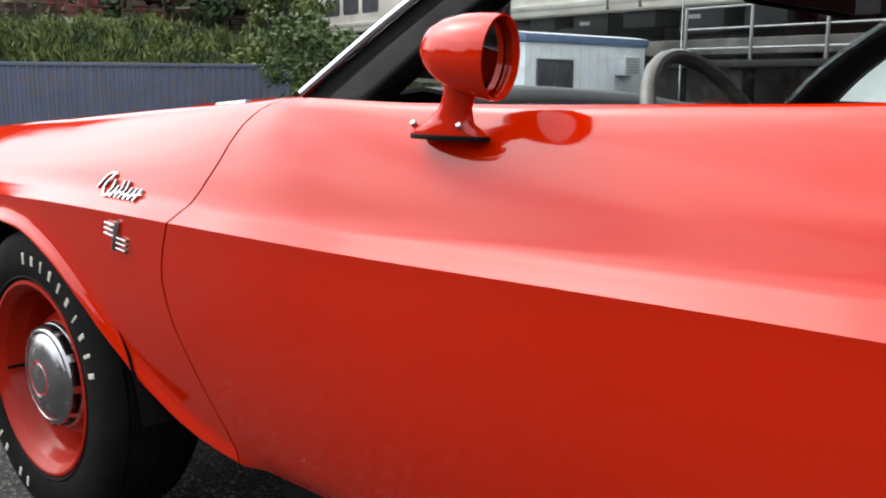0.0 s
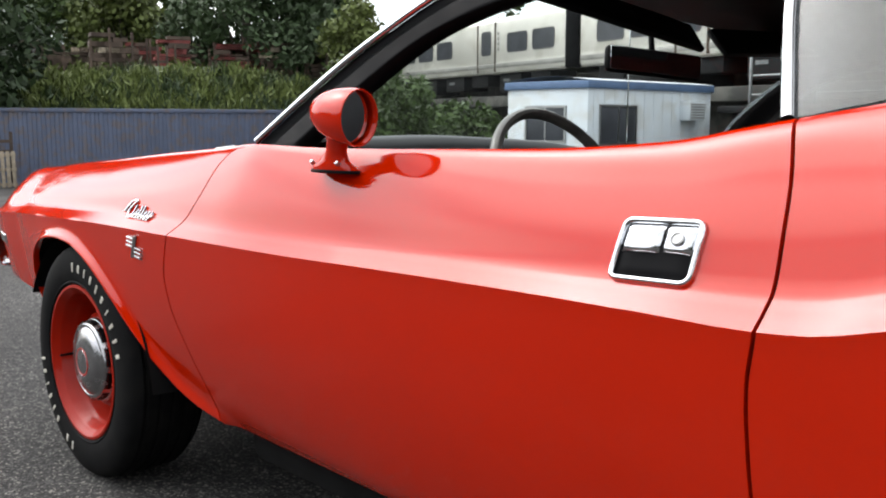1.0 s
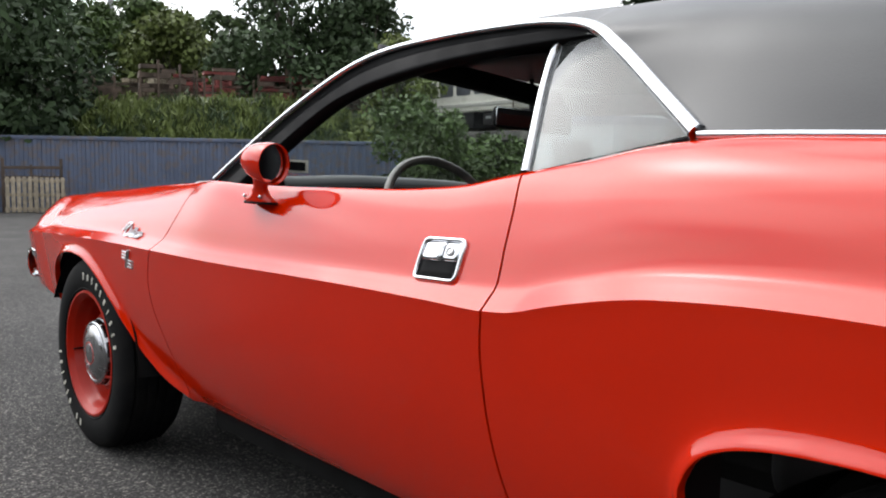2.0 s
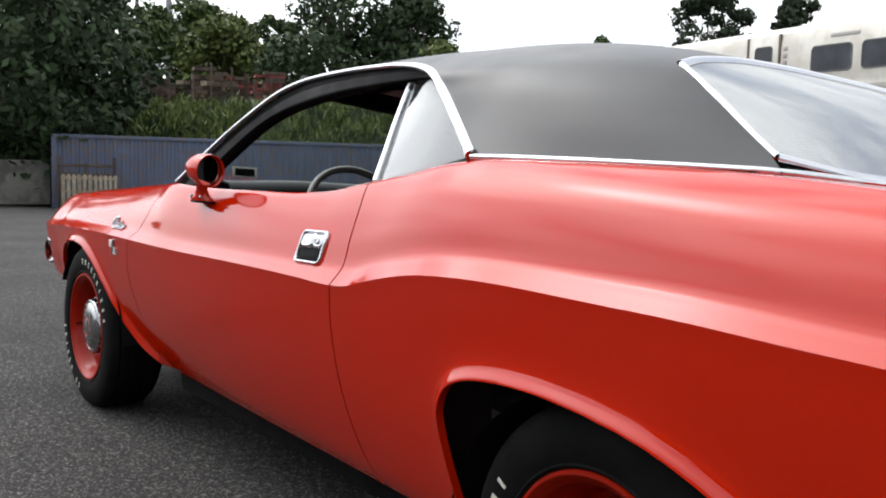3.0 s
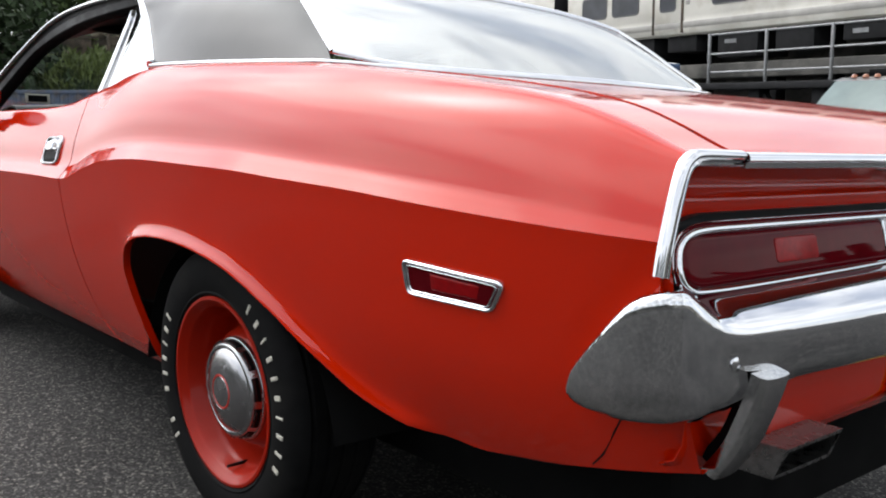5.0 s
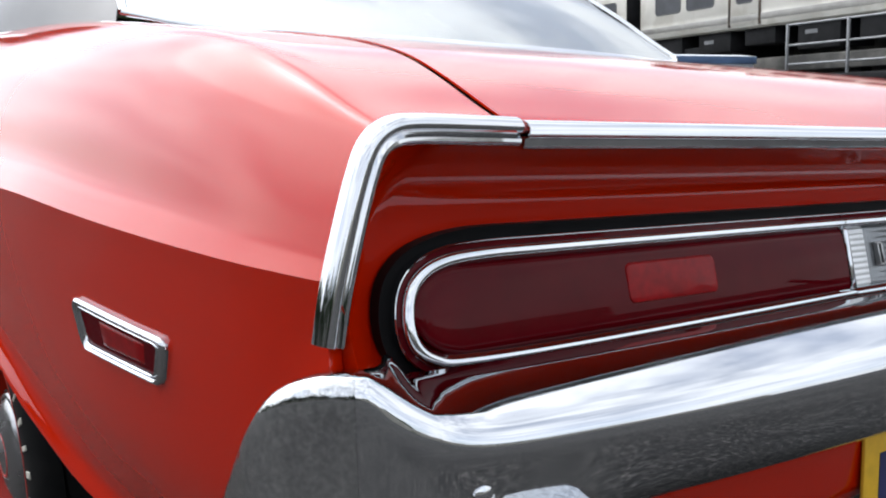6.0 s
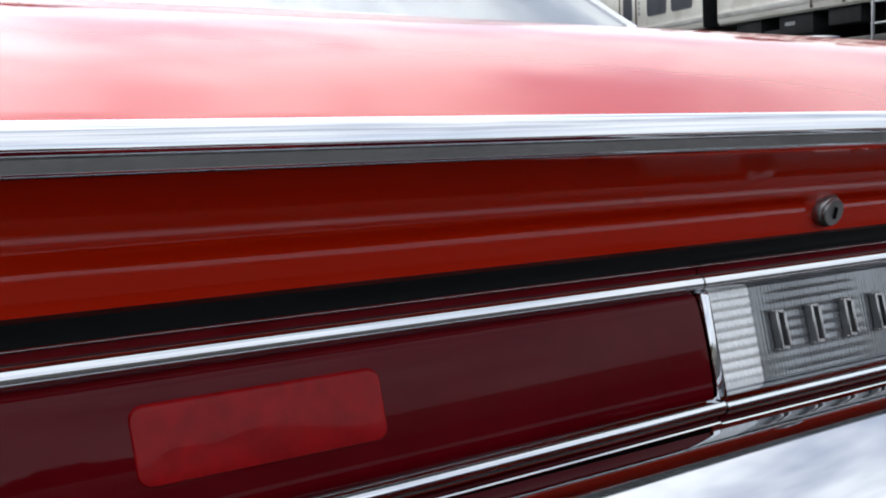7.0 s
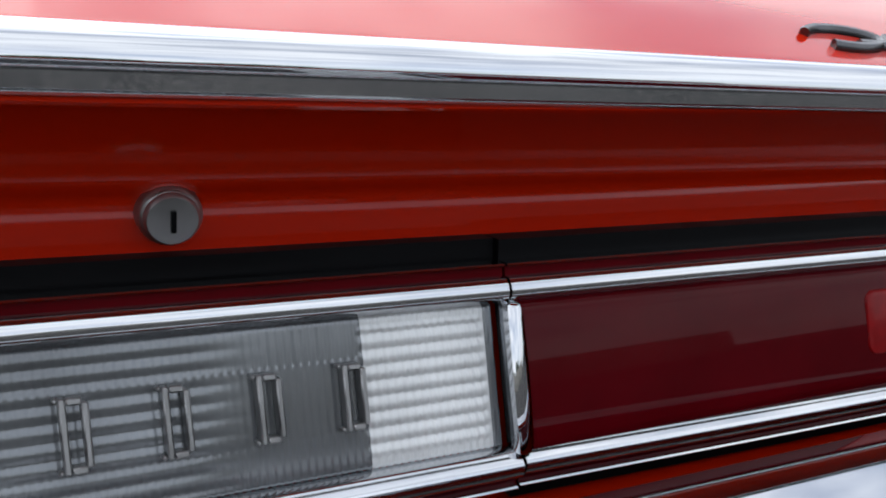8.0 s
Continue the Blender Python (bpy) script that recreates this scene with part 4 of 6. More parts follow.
# lock in the tail panel
lk = Matrix.Translation((3.8735, 0.002, 0.8275)) @ Euler((0, radians(14), 0)).to_matrix().to_4x4() @ Euler((0, 0, radians(90))).to_matrix().to_4x4()
lock = lathe("deck_lock", [(0.0134, 0.004), (0.0130, -0.002), (0.0118, -0.004), (0.0112, -0.0045), (0.0108, -0.0062), (0.0100, -0.0072), (0.005, -0.0076), (0.0, -0.0076)], BRUSHED, car, 40,
             "dull metal key lock", m=lk)
bm = bmesh.new()
add_box(bm, (-0.0010, -0.0090, -0.0045), (0.0010, -0.0072, 0.0045), 0, lk)
part("keyhole", bm, BLACK, lock)

# ---- rear bumper ----
BLADE = [(0.080, 0.685), (0.079, 0.699), (0.072, 0.7035), (0.056, 0.7000), (0.036, 0.6925), (0.018, 0.6840), (0.009, 0.6785), (0.004, 0.672), (0.0015, 0.664), (0.0025, 0.652), (0.006, 0.636),
         (0.012, 0.614), (0.020, 0.597), (0.035, 0.586), (0.060, 0.582)]
WING = [(0.052, 0.692), (0.046, 0.706), (0.036, 0.716), (0.024, 0.7222), (0.012, 0.7238), (0.005, 0.7225), (0.0015, 0.7185), (0.0003, 0.712), (0.0, 0.700), (0.0, 0.660), (0.0, 0.630),
        (0.002, 0.603), (0.008, 0.582), (0.020, 0.568), (0.045, 0.563)]
ridge = hermite([(3.820, 0.576), (3.8235, 0.593), (3.834, 0.612), (3.848, 0.630), (3.868, 0.653), (3.890, 0.676), (3.916, 0.704), (3.943, 0.719), (3.965, 0.7235), (4.05, 0.7235)])
foot = hermite([(3.820, 0.570), (3.8235, 0.560), (3.834, 0.553), (3.85, 0.550), (3.88, 0.550), (4.05, 0.555)])


def ease(v):
    v = min(1.0, max(0.0, v))
    return v * v * (3 - 2 * v)


def rise(y):
    return min(1.0, max(0.0, (y - 0.735) / 0.122)) ** 2.6


def bumper_section(k_top, k_low, x_out, y=0.0):
    top, low = float(ridge(x_out)), float(foot(x_out))
    sec = []
    for i, ((a, b), (e, f)) in enumerate(zip(BLADE, WING)):
        k = k_top if i < 11 else k_low
        f = low + (f - 0.563) / (0.7235 - 0.563) * (top - low)
        horn = (1.0, 1.0, 0.85, 0.45, 0.15)[i] if i < 5 else 0.0
        sec.append((a * (1 - k) + e * k, b * (1 - k) + f * k + 0.018 * horn * math.exp(-((y - 0.828) / 0.022) ** 2)))
    return sec


def bumper_columns():
    blade, wing = [], []
    for y in list(np.linspace(0, -0.66, 16)) + list(np.linspace(-0.68, -0.79, 14)):
        x0 = 4.040 - 0.050 * abs(y / 0.8) ** 3
        sec = bumper_section(rise(abs(y)), ease((abs(y) - 0.58) / 0.26), 4.0, abs(y))
        lift = 0.014 * max(0.0, 1 - (y / 0.76) ** 2)
        blade.append([(x0 - d, y, z + lift * max(0.0, 1 - max(0, i - 2) / 5)) for i, (d, z) in enumerate(sec)])
    for a in np.linspace(2, 90, 40):
        r = radians(a)
        y = 0.80 + 0.106 * math.sin(r)
        x_out = 3.885 + 0.105 * math.cos(r)
        sec = bumper_section(rise(y), ease((y - 0.58) / 0.26), x_out, y)
        col = [(3.885 + (0.105 - d) * math.cos(r), -0.80 - (0.106 - d) * math.sin(r), z) for d, z in sec]
        (blade if a < 36 else wing).append(col)
    wing.insert(0, blade[-1])
    for x in np.concatenate([np.linspace(3.880, 3.835, 8), [3.829, 3.825, 3.822, 3.8205, 3.820]]):
        wing.append([(x, -0.906 + d + 0.10 * (3.89 - x), z) for d, z in bumper_section(1.0, 1.0, x)])
    return np.array(blade), np.array(wing)


B, W = bumper_columns()
full = np.concatenate([(B * [1, -1, 1])[::-1], B[1:]], axis=0)
bump = sheet("rear_bumper", full, CHROME, car, "chrome rear bumper with wrapped pitted ends", flip=False, thick=0.004)
sheet("bumper_end", W, PITTED, bump, "pitted dull chrome bumper end", flip=False, thick=0.004)
sheet("bumper_end", W * [1, -1, 1], PITTED, bump, "pitted dull chrome bumper end", flip=True, thick=0.004)
for s in (-1, 1):
    lathe("bumper_bolt", [(0.011, 0.0), (0.0105, -0.003), (0.006, -0.005), (0.0, -0.0055)], CHROME, bump, 20, m=Matrix.Translation((3.991, s * 0.772, 0.628)) @ Euler((0, 0, radians(90))).to_matrix().to_4x4())
    gp = spline([(4.013, s * 0.715, 0.612), (4.007, s * 0.715, 0.588), (3.992, s * 0.715, 0.545), (3.973, s * 0.715, 0.501), (3.942, s * 0.715, 0.457)], 16)
    gd = trim("bumper_guard", gp, [(-0.033, -0.012), (-0.033, 0.003), (-0.027, 0.010), (-0.010, 0.012), (0.010, 0.012), (0.027, 0.010), (0.033, 0.003), (0.033, -0.012)], (0.8, 0, -0.5), PITTED, bump, "pitted chrome bumper guard")
    trim("guard_backing", gp[7:] - [0.006, 0, -0.004], [(-0.013, -0.024), (-0.013, -0.006), (0.013, -0.006), (0.013, -0.024)], (0.8, 0, -0.5), BLACK, gd)
    bm = bmesh.new()
    tube = []
    for x_top, x_low, e in ((3.78, 3.78, 0.0), (3.978, 3.958, 0.0), (3.978, 3.958, 0.005), (3.78, 3.78, 0.005)):
        tube.append([bm.verts.new(p) for p in ((x_low, -0.60 + e, 0.420 + e), (x_low, -0.43 - e, 0.420 + e), (x_top, -0.43 - e, 0.472 - e), (x_top, -0.60 + e, 0.472 - e))])
    for p, q in zip(tube, tube[1:]):
        for i in range(4):
            bm.faces.new((p[i], p[(i + 1) % 4], q[(i + 1) % 4], q[i]))
    bmesh.ops.transform(bm, matrix=Matrix.Diagonal((1, -s, 1, 1)), verts=bm.verts)
    bmesh.ops.recalc_face_normals(bm, faces=bm.faces)
    tip = part("exhaust_tip", bm, TIP_METAL, car, "rectangular dull chrome exhaust tip")
    # black block in the open tip stands for the shade of its hollow
    box("tip_inside", (3.76, min(-s * -0.594, -s * -0.436), 0.426), (3.925, max(-s * -0.594, -s * -0.436), 0.466), DARK, tip)
P = []
for y in np.linspace(-0.803, 0.803, 41):
    k = max(0.0, (abs(y) - 0.66) / 0.143)
    P.append([(3.920 + 0.016 * k * k - d, y, z + 0.04 * k * k * (0.60 - z) / 0.165) for d, z in ((0.03, 0.60), (0.0, 0.575), (-0.003, 0.53), (0.0, 0.48), (0.012, 0.448), (0.035, 0.435))])
sheet("rear_valance", P, PAINT, car, flip=True, thick=0.002)
plate = box("number_plate", (3.9265, -0.152, 0.405), (3.9315, 0.152, 0.557), YELLOW, car, 0.002, "yellow number plate with dark blue bars")
for k, y in enumerate((-0.105, -0.063, -0.021, 0.021, 0.063, 0.105)):
    box("plate_bar", (3.9310, y - 0.014, 0.448), (3.9325, y + 0.014, 0.513), NAVY, plate)
box("plate_bar", (3.9310, -0.08, 0.530), (3.9325, 0.08, 0.544), NAVY, plate)


# ---- side details ----
def skin(x, z):
    """The left side's y at (x, z)."""
    cz = float(crease_z(x))
    if z <= cz:
        return low_y(x, z)
    u = upper(x, 60)
    o = np.argsort(u[:, 2])
    return float(np.interp(z, u[o, 2], u[o, 1]))


def on_skin(x, z, out=0.0, s=-1):
    y = skin(x, z) - out
    return (x, y if s < 0 else -y, z)


def loop_on_skin(corners, r, n=5, out=0.0, s=-1):
    """A closed rounded loop through corners (x, z)."""
    pts, m = [], len(corners)
    for i in range(m):
        p, a, b = Vector(corners[i]), Vector(corners[i - 1]), Vector(corners[(i + 1) % m])
        u, v = (a - p).normalized(), (b - p).normalized()
        for k in range(n + 1):
            t = k / n
            q = p + u * r * (1 - t) ** 2 + v * r * t ** 2
            pts.append(q)
        far = (b - p).length - 2 * r
        for k in range(1, 4):
            pts.append(p + v * (r + far * k / 4))
    return np.array([on_skin(q.x, q.y, out, s) for q in pts])


def patch_on_skin(name, quad, out, mat, parent, s=-1, n=10, label="", tuck=0.004, puff=0.0):
    """A small curved plate between four corners (x, z)."""
    a, b, c, d = [np.array(q) for q in quad]
    P = []
    for u in np.linspace(0, 1, n):
        row = []
        for v in np.linspace(0, 1, n):
            q = (a * (1 - u) + b * u) * (1 - v) + (d * (1 - u) + c * u) * v
            e = 16 * u * (1 - u) * v * (1 - v)
            row.append(on_skin(q[0], q[1], out + puff * min(1, 3 * e) - (tuck if u in (0, 1) or v in (0, 1) else 0), s))
        P.append(row)
    return sheet(name, P, mat, parent, label, flip=(s > 0))


for s in (-1, 1):
    # rear side marker
    quad = [(3.486, 0.7115), (3.688, 0.700), (3.660, 0.655), (3.490, 0.659)]
    marker = bpy.data.objects.new("side_marker", None)
    scene.collection.objects.link(marker)
    marker.parent = car
    marker["label"] = "red side marker lamp in a chrome frame"
    trim("marker_frame", loop_on_skin(quad, 0.012, out=0.001, s=s), half_round(0.0078, 0.006), (0, s, 0.05), CHROME, marker, closed=True)
    trim("frame_bead", loop_on_skin([(3.4925, 0.7055), (3.6765, 0.6955), (3.6545, 0.6605), (3.4965, 0.6645)], 0.009, out=0.001, s=s), half_round(0.0040, 0.0046), (0, s, 0.05), CHROME, marker, closed=True)
    patch_on_skin("marker_lens", [(3.490, 0.708), (3.682, 0.697), (3.657, 0.658), (3.494, 0.662)], 0.0020, RED_LENS, marker, s, tuck=0.0)
    patch_on_skin("marker_reflector", [(3.535, 0.699), (3.650, 0.692), (3.640, 0.667), (3.535, 0.669)], 0.0036, RED_REFLECTOR, marker, s)
    # door handle
    quad = [(1.806, 0.8605), (1.918, 0.8645), (1.911, 0.791), (1.797, 0.7875)]
    handle = bpy.data.objects.new("door_handle", None)
    scene.collection.objects.link(handle)
    handle.parent = car
    handle["label"] = "recessed chrome door handle with key lock"
    trim("handle_frame", loop_on_skin(quad, 0.012, out=0.002, s=s), half_round(0.009, 0.006), (0, s, 0.4), CHROME, handle, closed=True)
    # flat black patch above the skin: the recess's shade put in as colour
    patch_on_skin("handle_recess", [(1.808, 0.858), (1.916, 0.861), (1.909, 0.794), (1.800, 0.790)], 0.0045, BLACK, handle, s)
    patch_on_skin("handle_flap", [(1.8115, 0.8565), (1.8665, 0.8585), (1.8645, 0.8235), (1.8075, 0.8205)], 0.007, CHROME, handle, s, puff=0.003)
    pl = patch_on_skin("lock_plate", [(1.8690, 0.8585), (1.9125, 0.8600), (1.9090, 0.8255), (1.8670, 0.8240)], 0.007, CHROME, handle, s, puff=0.002)
    lx = on_skin(1.889, 0.843, 0.0085, s)
    lathe("key_cylinder", [(0.009, 0.004), (0.009, -0.003), (0.007, -0.004), (0.0065, -0.0025), (0.0, -0.0025)], BRUSHED, pl, 24,
          m=Matrix.Translation(lx) @ Euler((radians(-28 if s < 0 else 28), 0, 0 if s < 0 else math.pi)).to_matrix().to_4x4())
    # fender badges, as plain bright shapes
    script = bpy.data.objects.new("fender_badge", None)
    scene.collection.objects.link(script)
    script.parent = car
    script["label"] = "slim bright badge of plain slanted bars"
    curve = ((0.265, 0.766), (0.285, 0.784), (0.305, 0.786), (0.290, 0.776), (0.284, 0.764), (0.300, 0.758), (0.330, 0.764), (0.362, 0.762), (0.395, 0.766))
    pts = [on_skin(0.288 + 1.35 * (x - 0.265), 0.767 + 1.4 * (z - 0.768), 0.003, s) for x, z in curve]
    trim("badge_line", spline(pts, 40), ring_profile(0.006, 0.006, 6), (0, s, 0.4), CHROME, script)
    for k in range(7):
        x = 0.342 + 0.0176 * k
        h = 0.016 if k in (0, 2, 3) else 0.006
        trim("badge_stroke", np.array([on_skin(x, 0.752, 0.003, s), on_skin(x + 0.005, 0.767, 0.003, s), on_skin(x + 0.009, 0.767 + h, 0.003, s)]),
             ring_profile(0.0055, 0.006, 6), (0, s, 0.4), CHROME, script)
    mark = bpy.data.objects.new("sport_badge", None)
    scene.collection.objects.link(mark)
    mark.parent = car
    mark["label"] = "small dark chrome badge of plain bars"
    for x0, z0 in ((0.380, 0.700), (0.415, 0.676)):
        for dz in (0.010, 0.0, -0.010):
            a, b = (x0 + dz * 0.5, z0 + dz), (x0 + 0.033 + dz * 0.5, z0 + dz - 0.003)
            trim("badge_bar", np.array([on_skin(*a, 0.003, s), on_skin((a[0] + b[0]) / 2, (a[1] + b[1]) / 2, 0.003, s), on_skin(*b, 0.003, s)]), half_round(0.0055, 0.004), (0, s, 0.1), BRUSHED, mark)
    a, b = (0.396, 0.662), (0.430, 0.716)
    trim("badge_bar", np.array([on_skin(*a, 0.004, s), on_skin((a[0] + b[0]) / 2, (a[1] + b[1]) / 2, 0.004, s), on_skin(*b, 0.004, s)]), half_round(0.007, 0.004), (0, s, 0.1), BRUSHED, mark)
    # black behind the shut lines, and the seam of the rear valance
    for gap, z0, z1 in ((gap_front, 0.31, 0.932), (gap_rear, 0.30, 0.985)):
        P = []
        for z in np.linspace(z0, z1, 30):
            x = float(gap(z))
            row = []
            for dx in (-0.035, 0.0, 0.035):
                zz = min(z, float(top_z(x + dx)) - 0.008)
                p = on_skin(x + dx, zz, -0.009, s)
                row.append(p)
            P.append(row)
        sheet("shut_line_backing", P, DARK, car)
    trim("valance_seam", np.array([on_skin(x, z, -0.0005, s) for x, z in ((3.858, 0.556), (3.852, 0.530), (3.835, 0.503), (3.806, 0.460), (3.780, 0.435))]), [(-0.0016, -0.002), (-0.0016, 0.001), (0.0016, 0.001), (0.0016, -0.002)], (0, s, 0), BLACK, car)
    # front marker and front bumper end
    patch_on_skin("front_marker", [(-0.77, 0.625), (-0.68, 0.618), (-0.69, 0.585), (-0.765, 0.59)], 0.004, CHROME, car, s)
    # bright emblem on the scoop
    trim("scoop_badge", np.array([(0.39, s * 0.672, 0.9225), (0.445, s * 0.676, 0.9265), (0.50, s * 0.682, 0.930)]), half_round(0.014, 0.006), (0, s * 0.5, 0.9), BRUSHED, car)
P = []
for y in np.linspace(-0.815, 0.815, 33):
    k = (abs(y) / 0.815) ** 4
    P.append([(-0.985 + 0.10 * k + d + 0.05 * k * (0.62 - z) / 0.13, y * (1 - 0.03 * k * (0.62 - z) / 0.13), z - 0.012 * k) for d, z in ((0.06, 0.62), (0.01, 0.615), (0.0, 0.59), (0.0, 0.55), (0.012, 0.52), (0.06, 0.51))])
for x, y in ((-0.868, 0.822), (-0.852, 0.826), (-0.836, 0.828)):
    for s in (-1, 1):
        P.insert(0 if s < 0 else len(P), [(x + 0.012 * abs(z - 0.57) / 0.05, s * (y - d * 0.6), z - 0.012) for d, z in ((0.03, 0.62), (0.008, 0.615), (0.0, 0.59), (0.0, 0.55), (0.012, 0.52), (0.04, 0.51))])
sheet("front_bumper", P, CHROME, car, thick=0.004)
P = [[(-0.935, y, z) for z in np.linspace(0.44, 0.735, 6)] for y in np.linspace(-0.69, 0.69, 12)]
sheet("grille", P, BLACK, car)

# outside mirrors
def door_mirror(s):
    mr = bpy.data.objects.new("door_mirror", None)
    scene.collection.objects.link(mr)
    mr.parent = car
    mr["label"] = "red bullet-shaped sport mirror on a pedestal"
    c = Vector((1.262, s * 0.915, 0.990))
    ang = radians(-12 * s)
    m = Matrix.Translation(c) @ Euler((0, radians(6), ang)).to_matrix().to_4x4()
    prof = [(r * 0.92, d) for r, d in ((0.0, -0.082), (0.016, -0.079), (0.030, -0.068), (0.041, -0.050), (0.048, -0.028), (0.0515, -0.006), (0.0525, 0.012), (0.0518, 0.018), (0.0495, 0.018), (0.0485, 0.010))]
    turn = Euler((0, 0, radians(-90))).to_matrix().to_4x4()
    lathe("mirror_shell", prof, PAINT, mr, 40, m=m @ turn)
    lathe("mirror_face", [(0.0, 0.004), (0.0446, 0.004), (0.0446, 0.002), (0.0, 0.001)], MIRROR, mr, 40, "dark mirror glass", m=m @ turn)
    V = []
    for k, (z, x, y, wx, wy) in enumerate(((0.962, 1.232, 0.918, 0.030, 0.020), (0.948, 1.222, 0.914, 0.022, 0.016), (0.932, 1.210, 0.908, 0.022, 0.016), (0.915, 1.196, 0.902, 0.034, 0.022), (0.906, 1.187, 0.897, 0.052, 0.030), (0.899, 1.187, 0.893, 0.054, 0.032))):
        for a in range(16):
            V.append((x + wx * math.cos(2 * math.pi * a / 16), s * (y + wy * math.sin(2 * math.pi * a / 16)), z))
    me = mesh_of(V, grid_faces(6, 16, s > 0, False, True), "pedestal")
    put("pedestal", me, PAINT, mr)
    V2 = [(1.187 + r * 0.056 * math.cos(2 * math.pi * a / 16), s * (0.893 + r * 0.034 * math.sin(2 * math.pi * a / 16)), z) for r, z in ((1.0, 0.900), (1.02, 0.898), (1.0, 0.894)) for a in range(16)]
    put("base_gasket", mesh_of(V2, grid_faces(3, 16, s > 0, False, True), "base_gasket"), BLACK, mr)
    for dx in (-0.035, 0.038):
        lathe("mirror_screw", [(0.0, -0.004), (0.0035, -0.003), (0.004, 0.0), (0.004, 0.004)], BRUSHED, mr, 12, m=Matrix.Translation((1.187 + dx, s * 0.918, 0.912)) @ Euler((radians(-35 * -s), 0, 0 if s < 0 else math.pi)).to_matrix().to_4x4())


door_mirror(-1)

# ---- cabin ----
P = []
for y in np.linspace(-0.76, 0.76, 31):
    hump = 0.014 * math.exp(-(((y + 0.36) / 0.30) ** 4))
    P.append([(0.66 + 0.2 * (abs(y) / 0.8) ** 2.2, y, 0.925), (0.80 + 0.1 * (abs(y) / 0.8) ** 2.2, y, 0.934), (0.93, y, 0.944 + hump * 0.6), (1.02, y, 0.954 + hump), (1.065, y, 0.948 + hump), (1.085, y, 0.927 + hump), (1.075, y, 0.910), (1.05, y, 0.90), (1.06, y, 0.80), (1.10, y, 0.62)])
sheet("dashboard", P, INTERIOR, car, flip=True, thick=0.006)
trim("dashboard_edge", [(1.088, y, 0.927 + 0.014 * math.exp(-(((y + 0.36) / 0.30) ** 4))) for y in np.linspace(-0.74, 0.74, 31)], ring_profile(0.016, 0.016), (1, 0, 0.3), BLACK, car)
box("floor", (0.62, -0.74, 0.42), (3.1, 0.74, 0.46), INTERIOR, car, 0.01)
wheel_c = Vector((1.324, -0.426, 0.856))
ax = Euler((0, radians(62), 0)).to_matrix().to_4x4()
pts = [(0.188 * math.cos(a), 0.188 * math.sin(a), 0) for a in np.linspace(0, 2 * math.pi, 48, endpoint=False)]
V, F = sweep_mesh(np.array(pts), ring_profile(0.022, 0.025, 10), (0, 0, 1), closed=True)
bm = bmesh.new()
bm.from_mesh(mesh_of(V, F))
bmesh.ops.transform(bm, matrix=Matrix.Translation(wheel_c) @ ax, verts=bm.verts)
bmesh.ops.recalc_face_normals(bm, faces=bm.faces)
sw = part("steering_wheel", bm, RIM_GREY, car, "thin worn grey-brown steering wheel rim")
bm = bmesh.new()
for a in (0, 90, 270):
    add_box(bm, (0.02, -0.012, -0.012), (0.18, 0.012, -0.004), 0.003, Euler((0, 0, radians(a))).to_matrix().to_4x4())
add_box(bm, (-0.045, -0.045, -0.03), (0.045, 0.045, 0.006), 0.01)
bmesh.ops.transform(bm, matrix=Matrix.Translation(wheel_c) @ ax, verts=bm.verts)
part("steering_hub", bm, BLACK, sw)
bm = bmesh.new()
bmesh.ops.create_cone(bm, cap_ends=True, segments=16, radius1=0.03, radius2=0.03, depth=0.3, matrix=Matrix.Translation(wheel_c) @ ax @ Matrix.Translation((0, 0, -0.17)))
part("steering_column", bm, BLACK, sw)
rv = bpy.data.objects.new("rear_view_mirror", None)
scene.collection.objects.link(rv)
rv.parent = car
rv["label"] = "black inside rear-view mirror on a stalk"
mm = Matrix.Translation((1.277, -0.072, 1.153)) @ Euler((radians(-3), radians(-3.2), radians(-27))).to_matrix().to_4x4()
bm = bmesh.new()
add_box(bm, (-0.024, -0.118, -0.030), (0.004, 0.118, 0.030), 0.012, mm, 3)
part("mirror_case", bm, BLACK, rv)
bm = bmesh.new()
add_box(bm, (0.0035, -0.112, -0.025), (0.0055, 0.112, 0.025), 0.0008, mm, 1)
part("mirror_pane", bm, MIRROR, rv)
trim("mirror_stalk", [(1.267, -0.072, 1.178), (1.255, -0.06, 1.22), (1.235, -0.04, 1.300)], ring_profile(0.014, 0.014), (1, 0, 0), BLACK, rv)


def bucket_seat(y):
    st = bpy.data.objects.new("front_seat", None)
    scene.collection.objects.link(st)
    st.parent = car
    st["label"] = "black vinyl bucket seat"
    bm = bmesh.new()
    add_box(bm, (1.45, y - 0.25, 0.46), (1.95, y + 0.25, 0.62), 0.05, None, 3)
    part("seat_cushion", bm, INTERIOR, st)
    bm = bmesh.new()
    add_box(bm, (-0.06, -0.24, 0), (0.06, 0.24, 0.40), 0.05, Matrix.Translation((1.98, y, 0.56)) @ Euler((0, radians(16), 0)).to_matrix().to_4x4(), 3)
    part("seat_back", bm, INTERIOR, st)


bucket_seat(-0.36)
bucket_seat(0.36)
bm = bmesh.new()
add_box(bm, (2.35, -0.62, 0.46), (2.75, 0.62, 0.62), 0.05, None, 3)
add_box(bm, (2.68, -0.62, 0.55), (2.80, 0.62, 0.90), 0.05, None, 3)
part("rear_seat", bm, INTERIOR, car)
box("parcel_shelf", (2.72, -0.66, 0.985), (3.12, 0.66, 1.005), INTERIOR, car, 0.005)
